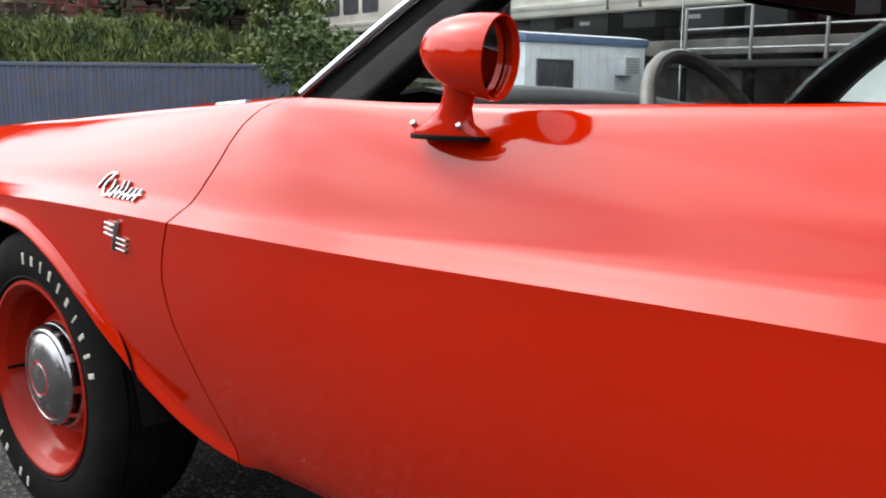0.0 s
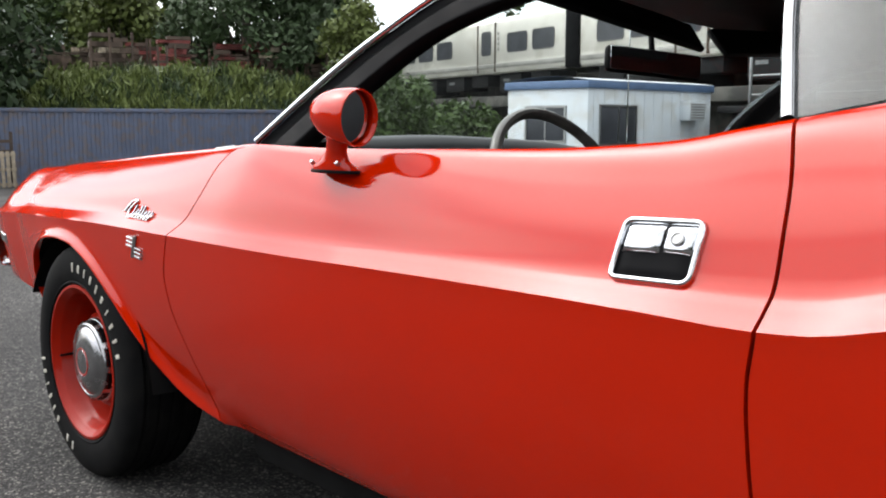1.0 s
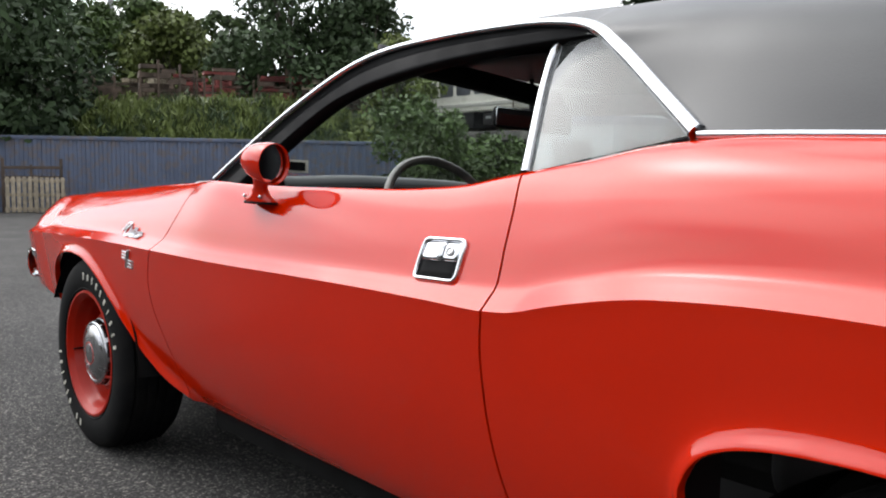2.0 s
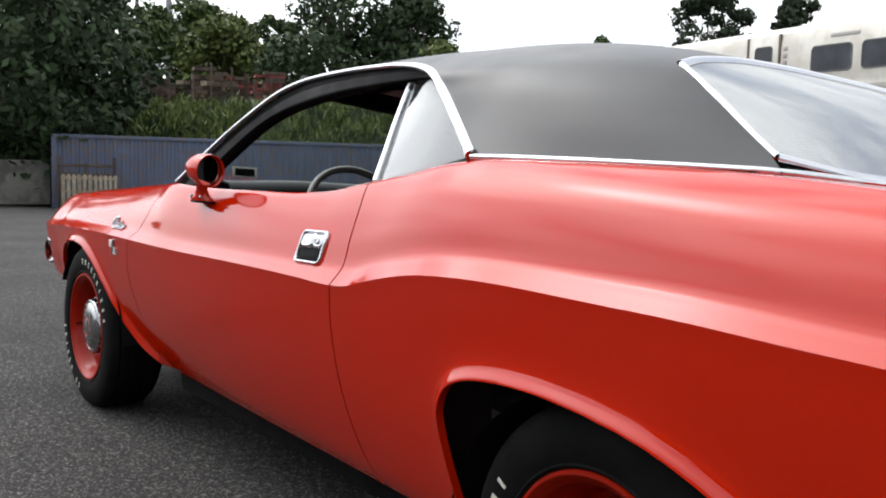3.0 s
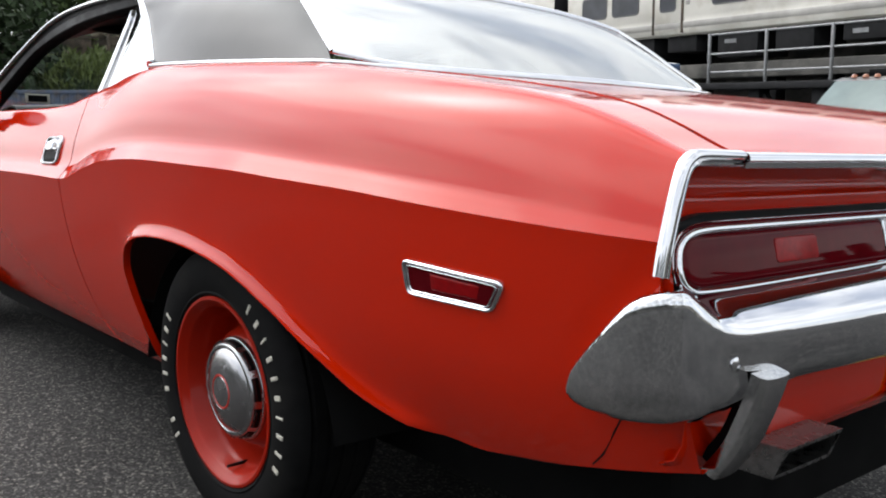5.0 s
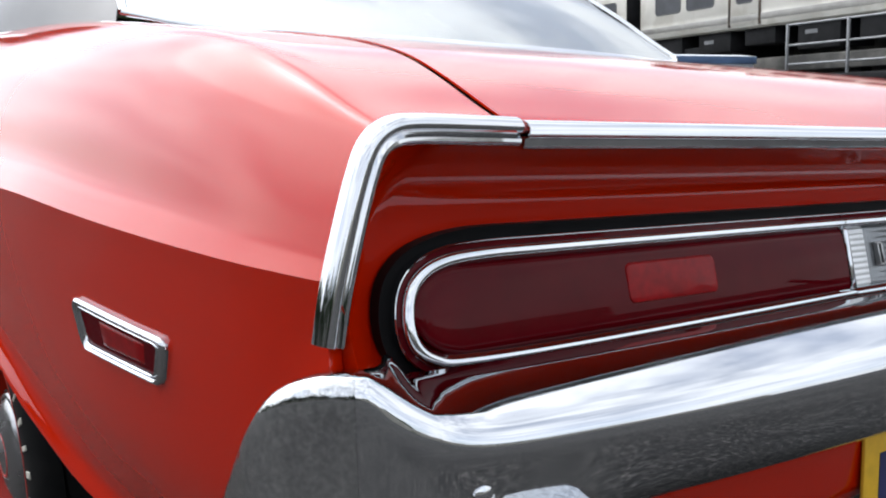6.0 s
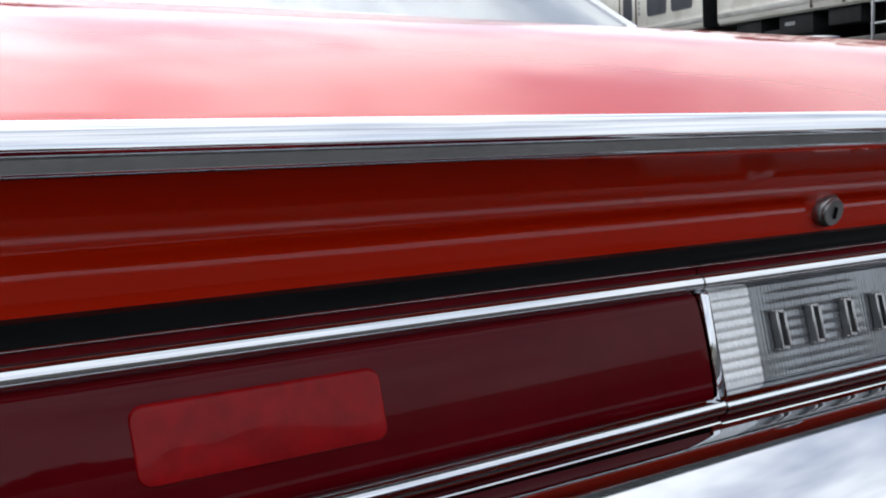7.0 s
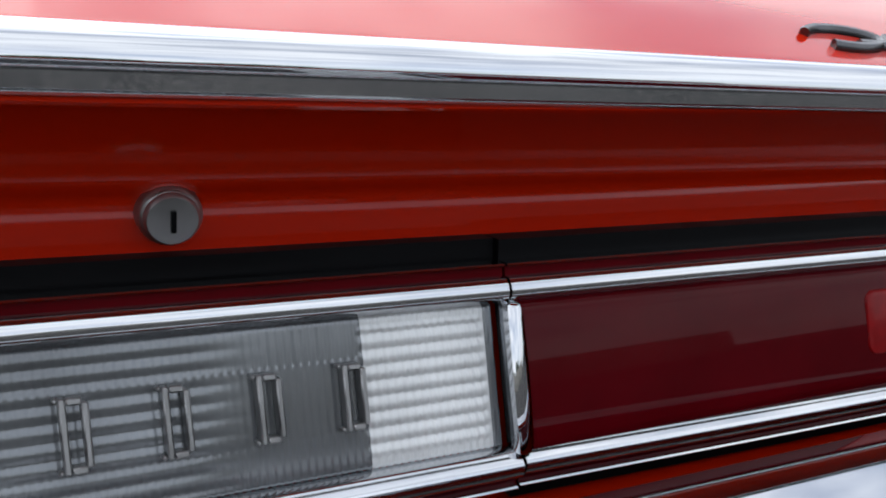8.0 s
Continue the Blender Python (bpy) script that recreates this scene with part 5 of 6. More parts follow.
trim("shoulder_belt", [(1.95, 0.67, 1.215), (1.93, 0.66, 1.10), (1.80, 0.62, 0.90)], [(-0.022, -0.001), (-0.022, 0.001), (0.022, 0.001), (0.022, -0.001)], (1, 0.3, 0), INTERIOR, car)
trim("aerial_mast", [(0.60, 0.76, 0.90), (0.602, 0.76, 1.2), (0.606, 0.76, 1.62)], ring_profile(0.0045, 0.0045), (1, 0, 0), CHROME, car, "thin chrome aerial mast")

badge = bpy.data.objects.new("deck_badge", None)
scene.collection.objects.link(badge)
badge.parent = car
badge["label"] = "dark chrome badge of plain loops and bars"


def deck_z(x, y):
    return float(top_z(x)) + float(deck_crown(x)) * (1 - abs(y / float(top_y(x))) ** 2.2)


loop = [(3.886 - 0.011 * math.sin(a), 0.367 - 0.028 * math.cos(a)) for a in np.linspace(0.4, 2 * math.pi - 0.9, 24)]
trim("badge_loop", [(x, y, deck_z(x, y) + 0.004) for x, y in loop], ring_profile(0.006, 0.007, 8), (0, 0, 1), BADGE_METAL, badge)
trim("badge_line", [(3.893, y, deck_z(3.893, y) + 0.004) for y in np.linspace(0.372, 0.542, 12)], ring_profile(0.006, 0.007, 8), (0, 0, 1), BADGE_METAL, badge)
for k in range(8):
    y = 0.402 + 0.017 * k
    trim("badge_stroke", [(3.893 - d, y + d * 0.4, deck_z(3.893 - d, y) + 0.004) for d in (0.0, 0.008, 0.018 if k in (1, 3, 4) else 0.012)], ring_profile(0.005, 0.006, 6), (0, 0, 1), BADGE_METAL, badge)

stk = box("windscreen_sticker", (0.8985, -0.672, 0.972), (0.9000, -0.582, 1.008), WHITE_LETTER, car, 0.001, "small pale sticker low on the windscreen")
box("sticker_centre", (0.8998, -0.662, 0.978), (0.9008, -0.592, 1.002), BLACK, stk)

# the far side of the car stands lower than the near side
wheel_parts = [o for w in car.children if w.name.startswith("wheel") and w.type == "EMPTY" for o in [w] + w.children_recursive]
for o in car.children_recursive:
    if o.type == "MESH" and o not in wheel_parts:
        o.data.transform(Matrix(((1, 0, 0, 0), (0, 1, 0, 0), (0, -FALL, 1, -FALL * 0.90), (0, 0, 0, 1))))
for w in car.children:
    if w.name.startswith("wheel") and w.type == "EMPTY":
        w.matrix_basis = Matrix.Translation((0, 0, -FALL * (w.matrix_basis.translation.y + WHEEL_Y))) @ w.matrix_basis

# ---- the yard ----
ASPHALT = material("asphalt", (0.030, 0.029, 0.028), 0.92, spec=0.25)


def asphalt_nodes(m):
    """Mixed stone chips in dark binder, with broad worn patches."""
    n, l = m.node_tree.nodes, m.node_tree.links
    b = n["Principled BSDF"]
    tc = n.new("ShaderNodeTexCoord")
    chips, patch, fine = n.new("ShaderNodeTexVoronoi"), n.new("ShaderNodeTexNoise"), n.new("ShaderNodeTexNoise")
    chips.inputs["Scale"].default_value = 170.0
    patch.inputs["Scale"].default_value, patch.inputs["Detail"].default_value = 0.8, 7
    fine.inputs["Scale"].default_value, fine.inputs["Detail"].default_value = 45.0, 6
    for t in (chips, patch, fine):
        l.new(tc.outputs["Object"], t.inputs["Vector"])
    sep = n.new("ShaderNodeSeparateColor")
    l.new(chips.outputs["Color"], sep.inputs["Color"])
    ramp = n.new("ShaderNodeValToRGB")
    e = ramp.color_ramp.elements
    e[0].position, e[0].color = 0.0, (0.012, 0.0116, 0.0112, 1)
    e[1].position, e[1].color = 1.0, (0.17, 0.157, 0.140, 1)
    for pos, v in ((0.45, 0.021), (0.72, 0.039), (0.88, 0.072)):
        q = e.new(pos)
        q.color = (v, v * 0.965, v * 0.92, 1)
    l.new(sep.outputs[0], ramp.inputs["Fac"])
    out = ramp.outputs["Color"]
    for t, amount in ((patch, 0.35), (fine, 0.45)):
        mr = n.new("ShaderNodeMapRange")
        mr.inputs["From Min"].default_value, mr.inputs["From Max"].default_value = 0.3, 0.7
        mr.inputs["To Min"].default_value, mr.inputs["To Max"].default_value = 1 - amount, 1 + amount
        l.new(t.outputs["Fac"], mr.inputs["Value"])
        mx = n.new("ShaderNodeMix")
        mx.data_type, mx.blend_type = "RGBA", "MULTIPLY"
        mx.inputs["Factor"].default_value = 1
        l.new(out, mx.inputs["A"])
        l.new(mr.outputs["Result"], mx.inputs["B"])
        out = mx.outputs["Result"]
    l.new(out, b.inputs["Base Color"])
    bp = n.new("ShaderNodeBump")
    bp.inputs["Strength"].default_value, bp.inputs["Distance"].default_value = 0.6, 0.003
    l.new(sep.outputs[1], bp.inputs["Height"])
    l.new(bp.outputs["Normal"], b.inputs["Normal"])


asphalt_nodes(ASPHALT)
STEEL_BLUE = material("blue_grey_container_paint", (0.076, 0.096, 0.150), 0.55, noise_scale=1.5, noise_amount=0.15, second=(0.10, 0.09, 0.10), second_scale=4)
CONCRETE = material("stained_concrete", (0.22, 0.21, 0.19), 0.85, noise_scale=1.2, noise_amount=0.3, bump_scale=30, bump=0.3, second=(0.13, 0.13, 0.11), second_scale=2.5)
DARK_CONCRETE = material("sooty_concrete", (0.055, 0.053, 0.048), 0.9, noise_scale=1.2, noise_amount=0.4, bump_scale=30, bump=0.3, second=(0.10, 0.095, 0.085), second_scale=2.0)
PALLET = material("grey_pallet_wood", (0.24, 0.20, 0.145), 0.8, noise_scale=8, noise_amount=0.3, rand=0.3)
OLD_WOOD = material("old_brown_timber", (0.062, 0.043, 0.032), 0.85, noise_scale=3, noise_amount=0.35, rand=0.6)
RUST_RED = material("faded_red_paint", (0.14, 0.026, 0.022), 0.7, noise_scale=2, noise_amount=0.3, rand=0.4)
LEAF = material("leaves", (0.038, 0.064, 0.015), 0.65, rand=0.75, spec=0.3)
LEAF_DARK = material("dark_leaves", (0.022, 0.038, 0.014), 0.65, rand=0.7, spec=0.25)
LEAF_LIGHT = material("yellow_green_leaves", (0.080, 0.104, 0.024), 0.65, rand=0.55, spec=0.3)
BARK = material("bark", (0.06, 0.048, 0.038), 0.9, noise_scale=6, noise_amount=0.4)
EARTH = material("overgrown_earth", (0.030, 0.042, 0.016), 0.95, noise_scale=0.8, noise_amount=0.4)
STAINLESS = material("grimy_stainless", (0.56, 0.54, 0.49), 0.42, 0.35, noise_scale=0.7, noise_amount=0.12, rough_var=0.1, second=(0.48, 0.455, 0.40), second_scale=1.6)
TRAIN_BAND = material("dull_grey_fluting", (0.30, 0.29, 0.27), 0.5, 0.4, noise_scale=2, noise_amount=0.2)
TRAIN_GLASS = material("dark_train_glass", (0.045, 0.048, 0.056), 0.30, spec=0.3, noise_scale=2, noise_amount=0.3)
TRAIN_RUBBER = material("grey_window_rubber", (0.10, 0.10, 0.10), 0.6, noise_scale=5, noise_amount=0.2)
TRAIN_RUST = material("rusty_brown_jamb", (0.075, 0.052, 0.035), 0.7, noise_scale=3, noise_amount=0.35, second=(0.04, 0.032, 0.026), second_scale=5)
TRAIN_DARK = material("black_running_gear", (0.010, 0.010, 0.011), 0.7, spec=0.2, noise_scale=4, noise_amount=0.4)
GALV = material("galvanised_rail", (0.22, 0.225, 0.23), 0.5, 0.5, noise_scale=6, noise_amount=0.2)
OFFICE = material("white_trailer_panel", (0.62, 0.66, 0.70), 0.5, noise_scale=1.5, noise_amount=0.07, second=(0.55, 0.56, 0.56), second_scale=3)
OFFICE_BLUE = material("blue_trailer_trim", (0.09, 0.15, 0.27), 0.5, noise_scale=3, noise_amount=0.15)
TRUCK = material("dark_truck_paint", (0.03, 0.035, 0.04), 0.3, coat=0.8, noise_scale=3, noise_amount=0.1)
AMBER = material("amber_lens", (0.30, 0.10, 0.04), 0.3, coat=0.6)
TRUCK_GLASS = material("greenish_windscreen", (0.10, 0.14, 0.135), 0.10, spec=0.25, noise_scale=2, noise_amount=0.15)


def land(x, y):
    d = -0.74 * x + 0.67 * y
    return min(-0.050 * max(0.0, min(d, 32.0) - 4.0), -FALL * min(2.4, max(0.0, y + 0.80)))


xs = np.concatenate([np.linspace(-900, -60, 12), np.linspace(-50, 20, 71), np.linspace(30, 800, 8)])
ys = np.concatenate([np.linspace(-800, -30, 8), np.linspace(-20, -2, 19), np.linspace(-1.6, 3.2, 25), np.linspace(4, 60, 57), np.linspace(70, 900, 8)])
tagged(sheet("ground", [[(x, y, land(x, y)) for y in ys] for x in xs], ASPHALT, None, flip=True), "weathered grey asphalt yard sloping gently away", "ground", kind="structure")


def root(name, label, category, group="", kind=""):
    return tagged(new(name), label, category, group, kind)


def frame_at(x, y, z, ang):
    return Matrix.Translation((x, y, z)) @ Euler((0, 0, radians(ang))).to_matrix().to_4x4()


def polar(az, dist, z=0.0, eye=(3.4, -2.0)):
    return (eye[0] - dist * math.cos(radians(az)), eye[1] + dist * math.sin(radians(az)), z)


# corrugated container
cont = root("shipping_container", "long blue-grey corrugated steel container on the yard", "container")
c0, c1 = Vector(polar(14.7, 34.5)), Vector(polar(37.5, 37.0))
L = (c1 - c0).length
ang = math.degrees(math.atan2(c1.y - c0.y, c1.x - c0.x))
cz0 = land(c0.x, c0.y) - 0.06
M = frame_at(c0.x, c0.y, cz0, ang)
HC = 2.60
P = []
n_rib = int(L / 0.28)
for k in range(n_rib + 1):
    a = 0.1 + (L - 0.2) * k / n_rib
    for da, d in ((0, 0), (0.07, 0.0), (0.105, 0.036), (0.21, 0.036), (0.245, 0.0)):
        if a + da <= L - 0.08:
            P.append([M @ Vector((a + da, d, z)) for z in (0.15, HC * 0.5, HC - 0.12)])
sheet("corrugated_side", P, STEEL_BLUE, cont, flip=True, sharp=30)
for lo, hi in (((0, -0.03, 0), (L, 0.08, 0.16)), ((0, -0.03, HC - 0.13), (L, 0.08, HC)), ((-0.02, -0.04, 0), (0.14, 0.12, HC)), ((L - 0.14, -0.04, 0), (L + 0.02, 0.12, HC))):
    box("container_rail", lo, hi, STEEL_BLUE, cont, 0.01, m=M)
box("container_roof", (0, 0.08, HC - 0.06), (L, 2.4, HC - 0.02), STEEL_BLUE, cont, 0.01, m=M)
box("container_end", (0, 0.1, 0), (0.06, 2.4, HC), STEEL_BLUE, cont, 0.01, m=M)
box("container_back", (0, 2.38, 0), (L, 2.42, HC), STEEL_BLUE, cont, 0.01, m=M)

# low concrete wall beside it
w0, w1 = Vector(polar(4.0, 35.0)), Vector(polar(14.6, 35.5))
LW = (w1 - w0).length
MW = frame_at(w0.x, w0.y, land(w0.x, w0.y) - 0.1, math.degrees(math.atan2(w1.y - w0.y, w1.x - w0.x)))
tagged(box("concrete_wall", (0, 0, 0), (LW, 0.3, 1.55), CONCRETE, None, 0.02, m=MW), "low stained grey concrete wall", "wall", kind="structure")


# pallets stood on edge against the container
def pallet(m, tall, wide, name, label):
    o = root(name, label, "pallet", "pallets by the container")
    for k in range(6):
        box("deck_board", (wide * k / 6 + 0.02, 0, 0), (wide * (k + 1) / 6 - 0.03, 0.025, tall), PALLET, o, 0.004, m=m)
    for z in (0.06, tall / 2 - 0.05, tall - 0.16):
        box("stringer", (0, 0.026, z), (wide, 0.12, z + 0.1), PALLET, o, 0.004, m=m)
    return o


for az, tall, wide, dist, lean_a in ((15.15, 1.15, 1.0, 33.2, 0), (16.65, 1.15, 0.95, 33.3, 3)):
    p = polar(az, dist)
    pallet(frame_at(p[0], p[1], land(p[0], p[1]), ang + lean_a) @ Euler((radians(-6), 0, 0)).to_matrix().to_4x4(), tall, wide, "pallet", "weathered pale wooden pallet stood on its edge")
p = polar(15.0, 33.7)
fr = root("wooden_frame", "old grey wooden crate frame behind pallets", "crate")
mf = frame_at(p[0], p[1], land(p[0], p[1]), ang)
for lo, hi in (((0, 0, 0), (0.1, 0.1, 1.75)), ((0.85, 0, 0), (0.93, 0.1, 1.55)), ((1.75, 0, 0), (1.85, 0.1, 1.75)), ((0, 0, 1.4), (1.85, 0.08, 1.5)), ((0, 0, 1.1), (1.85, 0.08, 1.18))):
    box("frame_bar", lo, hi, OLD_WOOD, fr, 0.006, m=mf)


# ---- planting ----
def leaf_mesh(name, centres, radii, per, size, rng, flat=0.75, upright=0.0, slim=0.55):
    V, F = [], []
    for (cx, cy, cz), r in zip(centres, radii):
        d = rng.normal(size=(per, 3))
        d /= np.linalg.norm(d, axis=1)[:, None]
        rad = r * (0.45 + 0.6 * rng.random(per) ** 0.6)
        p = np.array([cx, cy, cz]) + d * rad[:, None] * [1, 1, flat]
        a = rng.normal(size=(per, 3)) + [0, 0, upright]
        a /= np.linalg.norm(a, axis=1)[:, None]
        b = np.cross(a, d + 0.3 * rng.normal(size=(per, 3)))
        b /= np.linalg.norm(b, axis=1)[:, None] + 1e-9
        s = size * (0.6 + 0.8 * rng.random(per))
        for k in range(per):
            i = len(V)
            u, w = a[k] * s[k], b[k] * s[k] * slim
            V += [p[k] - u, p[k] + w * 0.9 - u * 0.1, p[k] + u, p[k] - w * 0.9 + u * 0.1]
            F.append((i, i + 1, i + 2, i + 3))
    return mesh_of(V, F, name, False)


def limb(a, b, r0, r1, n=7):
    a, b = Vector(a), Vector(b)
    pts = [a.lerp(b, t) + Vector((0.12 * math.sin(7 * t + a.x), 0.12 * math.cos(5 * t + a.y), 0)) * (b - a).length * 0.12 * math.sin(math.pi * t) for t in np.linspace(0, 1, n)]
    return sweep_mesh(np.array([tuple(p) for p in pts]), ring_profile(2, 2, 7), (0.3, 0.9, 0.1), scale=np.linspace(r0, r1, n))


def tree(az, dist, z_top, width, label, mat, clumps=60, per=70, leaf=0.30, crown_low=0.35, seed=1, name="tree", sparse=0.0):
    rng = np.random.default_rng(seed)
    x, y, _ = polar(az, dist)
    z0 = land(x, y) - 0.1
    o = root(name, label, "tree")
    H = z_top - z0
    V, F = [], []
    def add(vf):
        base = len(V)
        V.extend(vf[0])
        F.extend(tuple(base + i for i in f) for f in vf[1])
    top = Vector((x + rng.normal() * 0.3, y + rng.normal() * 0.3, z0 + H * 0.8))
    add(limb((x, y, z0), top, 0.022 * H + 0.06, 0.03))
    cen, rad = [], []
    for k in range(clumps):
        h = crown_low + (1 - crown_low) * rng.random()
        prof = math.sin(math.pi * min(1.0, 0.12 + 0.88 * ((h - crown_low) / (1 - crown_low)) ** 0.75)) ** 0.6
        r = width * prof * math.sqrt(rng.random()) * (0.75 + 0.4 * rng.random())
        a = rng.random() * 2 * math.pi
        cen.append((x + r * math.cos(a), y + r * math.sin(a), z0 + H * h * (0.93 if r > width * 0.6 else 1.0)))
        rad.append(width * (0.16 + 0.16 * rng.random()) * (1 - 0.3 * sparse))
        if k % 5 == 0:
            s = 0.25 + 0.45 * rng.random()
            add(limb(Vector((x, y, z0)).lerp(top, s), cen[-1], 0.010 * H, 0.015))
    put("trunk", mesh_of(V, F, "trunk"), BARK, o)
    put("crown", leaf_mesh("crown", cen, rad, int(per * 2.2), leaf * 0.6, rng), mat, o)
    return o


tree(10.5, 39.0, 13.0, 6.2, "large dark leafy tree beside the concrete wall", LEAF_DARK, 150, 90, 0.30, 0.06, 3)
tree(15.2, 43.0, 11.0, 3.6, "dark leafy tree with small gaps of sky", LEAF_DARK, 70, 80, 0.28, 0.2, 31)
tree(20.0, 62.0, 9.2, 4.2, "mid-green tree behind the timber stacks", LEAF, 70, 70, 0.36, 0.25, 4)
tree(24.2, 60.0, 8.7, 5.2, "broad yellow-green tree behind the timber stacks", LEAF_LIGHT, 90, 70, 0.34, 0.25, 5)
tree(22.3, 70.0, 11.0, 4.6, "tall mid-green tree beyond the timber stacks", LEAF, 70, 70, 0.38, 0.3, 6)
tree(27.2, 66.0, 10.2, 3.8, "loose green tree with sky between its branches", LEAF, 46, 60, 0.36, 0.35, 7, sparse=1.0)
tree(31.5, 52.0, 12.5, 5.2, "tall dark green tree by the railway", LEAF_DARK, 120, 80, 0.32, 0.12, 8)
tree(35.2, 50.0, 10.6, 3.4, "dark green tree with ragged edge", LEAF_DARK, 80, 70, 0.30, 0.12, 9)
tree(37.2, 40.0, 5.6, 2.3, "yellow-green self-sown tree in front of the train", LEAF_LIGHT, 60, 60, 0.22, 0.15, 10)
tree(52.8, 66.0, 12.4, 4.6, "open tree rising behind the train", LEAF_DARK, 50, 60, 0.34, 0.45, 12, sparse=1.0)
tree(57.5, 68.0, 12.2, 3.4, "open tree rising behind the train", LEAF_DARK, 34, 60, 0.34, 0.5, 13, sparse=1.0)
tree(46.6, 66.0, 9.3, 1.7, "small round tree crown rising past the train", LEAF, 24, 50, 0.32, 0.5, 14)

# overgrown bank behind the container
BANK_AZ = np.linspace(-12, 52, 65)


def bank_z(az, dist):
    t = min(1.0, max(0.0, (dist - 38.0) / 9.0))
    top = float(np.interp(az, [-12, 12, 20, 30, 38, 44, 52], [3.2, 3.2, 3.4, 3.7, 2.8, 1.6, 1.2]))
    x, y, _ = polar(az, dist)
    return land(x, y) - 0.2 + (top - land(x, y)) * (t * t * (3 - 2 * t)) + 0.25 * noise.noise(Vector((x * 0.3, y * 0.3, 0)))


P = [[polar(az, d, bank_z(az, d)) for d in (37.5, 39, 41, 43, 45, 47, 52, 60, 90)] for az in BANK_AZ]
tagged(sheet("bank", P, EARTH, None), "steep overgrown earth bank behind the yard", "bank", kind="structure")
# the third batch is brush in shade, put in as darker leaf colour
for label, mat, count, seed, size in (("dense green weeds and brush on the bank", LEAF, 460, 21, 0.20), ("yellow-green brush on the bank", LEAF_LIGHT, 420, 22, 0.20), ("dark brush on the bank with shade in its leaf colour", LEAF_DARK, 320, 23, 0.22)):
    rg = np.random.default_rng(seed)
    cen, rad = [], []
    for k in range(count):
        az, d = rg.uniform(-4, 48), rg.uniform(38.2, 45.2)
        if mat is LEAF_LIGHT and not 18 < az < 38:
            az = rg.uniform(19, 34)
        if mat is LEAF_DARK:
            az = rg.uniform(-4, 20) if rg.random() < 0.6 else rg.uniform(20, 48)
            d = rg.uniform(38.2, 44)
        r = rg.uniform(0.40, 0.75)
        cen.append(polar(az, d, bank_z(az, d) + r * 0.4))
        rad.append(r)
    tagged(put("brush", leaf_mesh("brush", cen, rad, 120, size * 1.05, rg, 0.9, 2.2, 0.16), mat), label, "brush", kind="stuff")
rg = np.random.default_rng(41)
cen, rad = [], []
for k in range(150):
    az = rg.uniform(36, 49)
    d = rg.uniform(27, 31)
    x, y, _ = polar(az, d)
    hgt = float(np.interp(az, [36, 40, 45, 49], [2.6, 2.3, 1.6, 1.2]))
    cen.append((x, y, land(x, y) + rg.random() * (hgt - land(x, y))))
    rad.append(rg.uniform(0.35, 0.7))
tagged(put("hedge", leaf_mesh("hedge", cen, rad, 90, 0.10, rg), LEAF), "scrubby green hedge below the train", "hedge", kind="stuff")

# stacks of old timber and scrap on top of the bank
rg = np.random.default_rng(5)
for k in range(12):
    az = 17.5 + 1.55 * k + rg.uniform(-0.3, 0.3)
    d = 50 + rg.uniform(-1.5, 1.5)
    x, y, _ = polar(az, d)
    z = bank_z(az, d) - 0.1
    red = k in (5, 6, 8, 9)
    o = root("timber_stack", "rusty red-brown stacked frames and timber" if red else "dark brown stack of old timber and pallets", "timber stack", "stacks on the bank")
    m = frame_at(x, y, z, 90 - az + rg.uniform(-8, 8))
    hh = 0.0
    for row in range(rg.integers(7, 10)):
        t = rg.uniform(0.10, 0.26)
        for q in range(rg.integers(1, 4)):
            a, w = rg.uniform(-1.0, 0.1), rg.uniform(0.5, 1.5)
            box("timber", (a, -0.4, hh), (a + w, rg.uniform(-0.2, 0.5), hh + t), RUST_RED if (red and rg.random() < 0.6) else (PALLET if rg.random() < 0.12 else OLD_WOOD), o, 0, m=m)
        hh += t + rg.uniform(0.0, 0.05)
    for q in range(3):
        a = rg.uniform(-1, 1)
        box("timber", (a, -0.45, 0), (a + 0.1, -0.35, hh + rg.uniform(-0.5, 0.3)), OLD_WOOD, o, 0, m=m)
mast = root("mast", "thin pale grey mast beyond the trees", "mast")
p = polar(20.95, 80.0)
trim("mast_pole", [(p[0], p[1], -1.5), (p[0], p[1], 8), (p[0], p[1], 19)], ring_profile(0.5, 0.5, 10), (1, 0, 0), GALV, mast)

# ---- train on its raised track ----
TA, TU = Vector((-12.6, 22.5, 0)), Vector((0.969, -0.249, 0)).normalized()
TM = Matrix.Translation(TA) @ Matrix(((TU.x, -TU.y, 0, 0), (TU.y, TU.x, 0, 0), (0, 0, 1, 0), (0, 0, 0, 1)))
SECTION = [(0.10, 2.86), (0.03, 2.92), (0.00, 3.05), (0.00, 3.28), (0.010, 3.34), (0.00, 3.42), (0.0, 4.60), (0.05, 4.86), (0.22, 5.02), (0.6, 5.12), (1.5, 5.18), (2.4, 5.12), (2.8, 5.02), (3.0, 4.8), (3.0, 2.9)]


def rounded_ring(bm, s, z, hw, hh, r, d):
    ring = []
    for q in range(4):
        for a in np.linspace(90 * q, 90 * q + 90, 5):
            cs, cz = (hw - r) * (1 if q in (0, 3) else -1), (hh - r) * (1 if q < 2 else -1)
            ring.append(bm.verts.new(TM @ Vector((s + cs + r * math.cos(radians(a)), d, z + cz + r * math.sin(radians(a))))))
    return ring


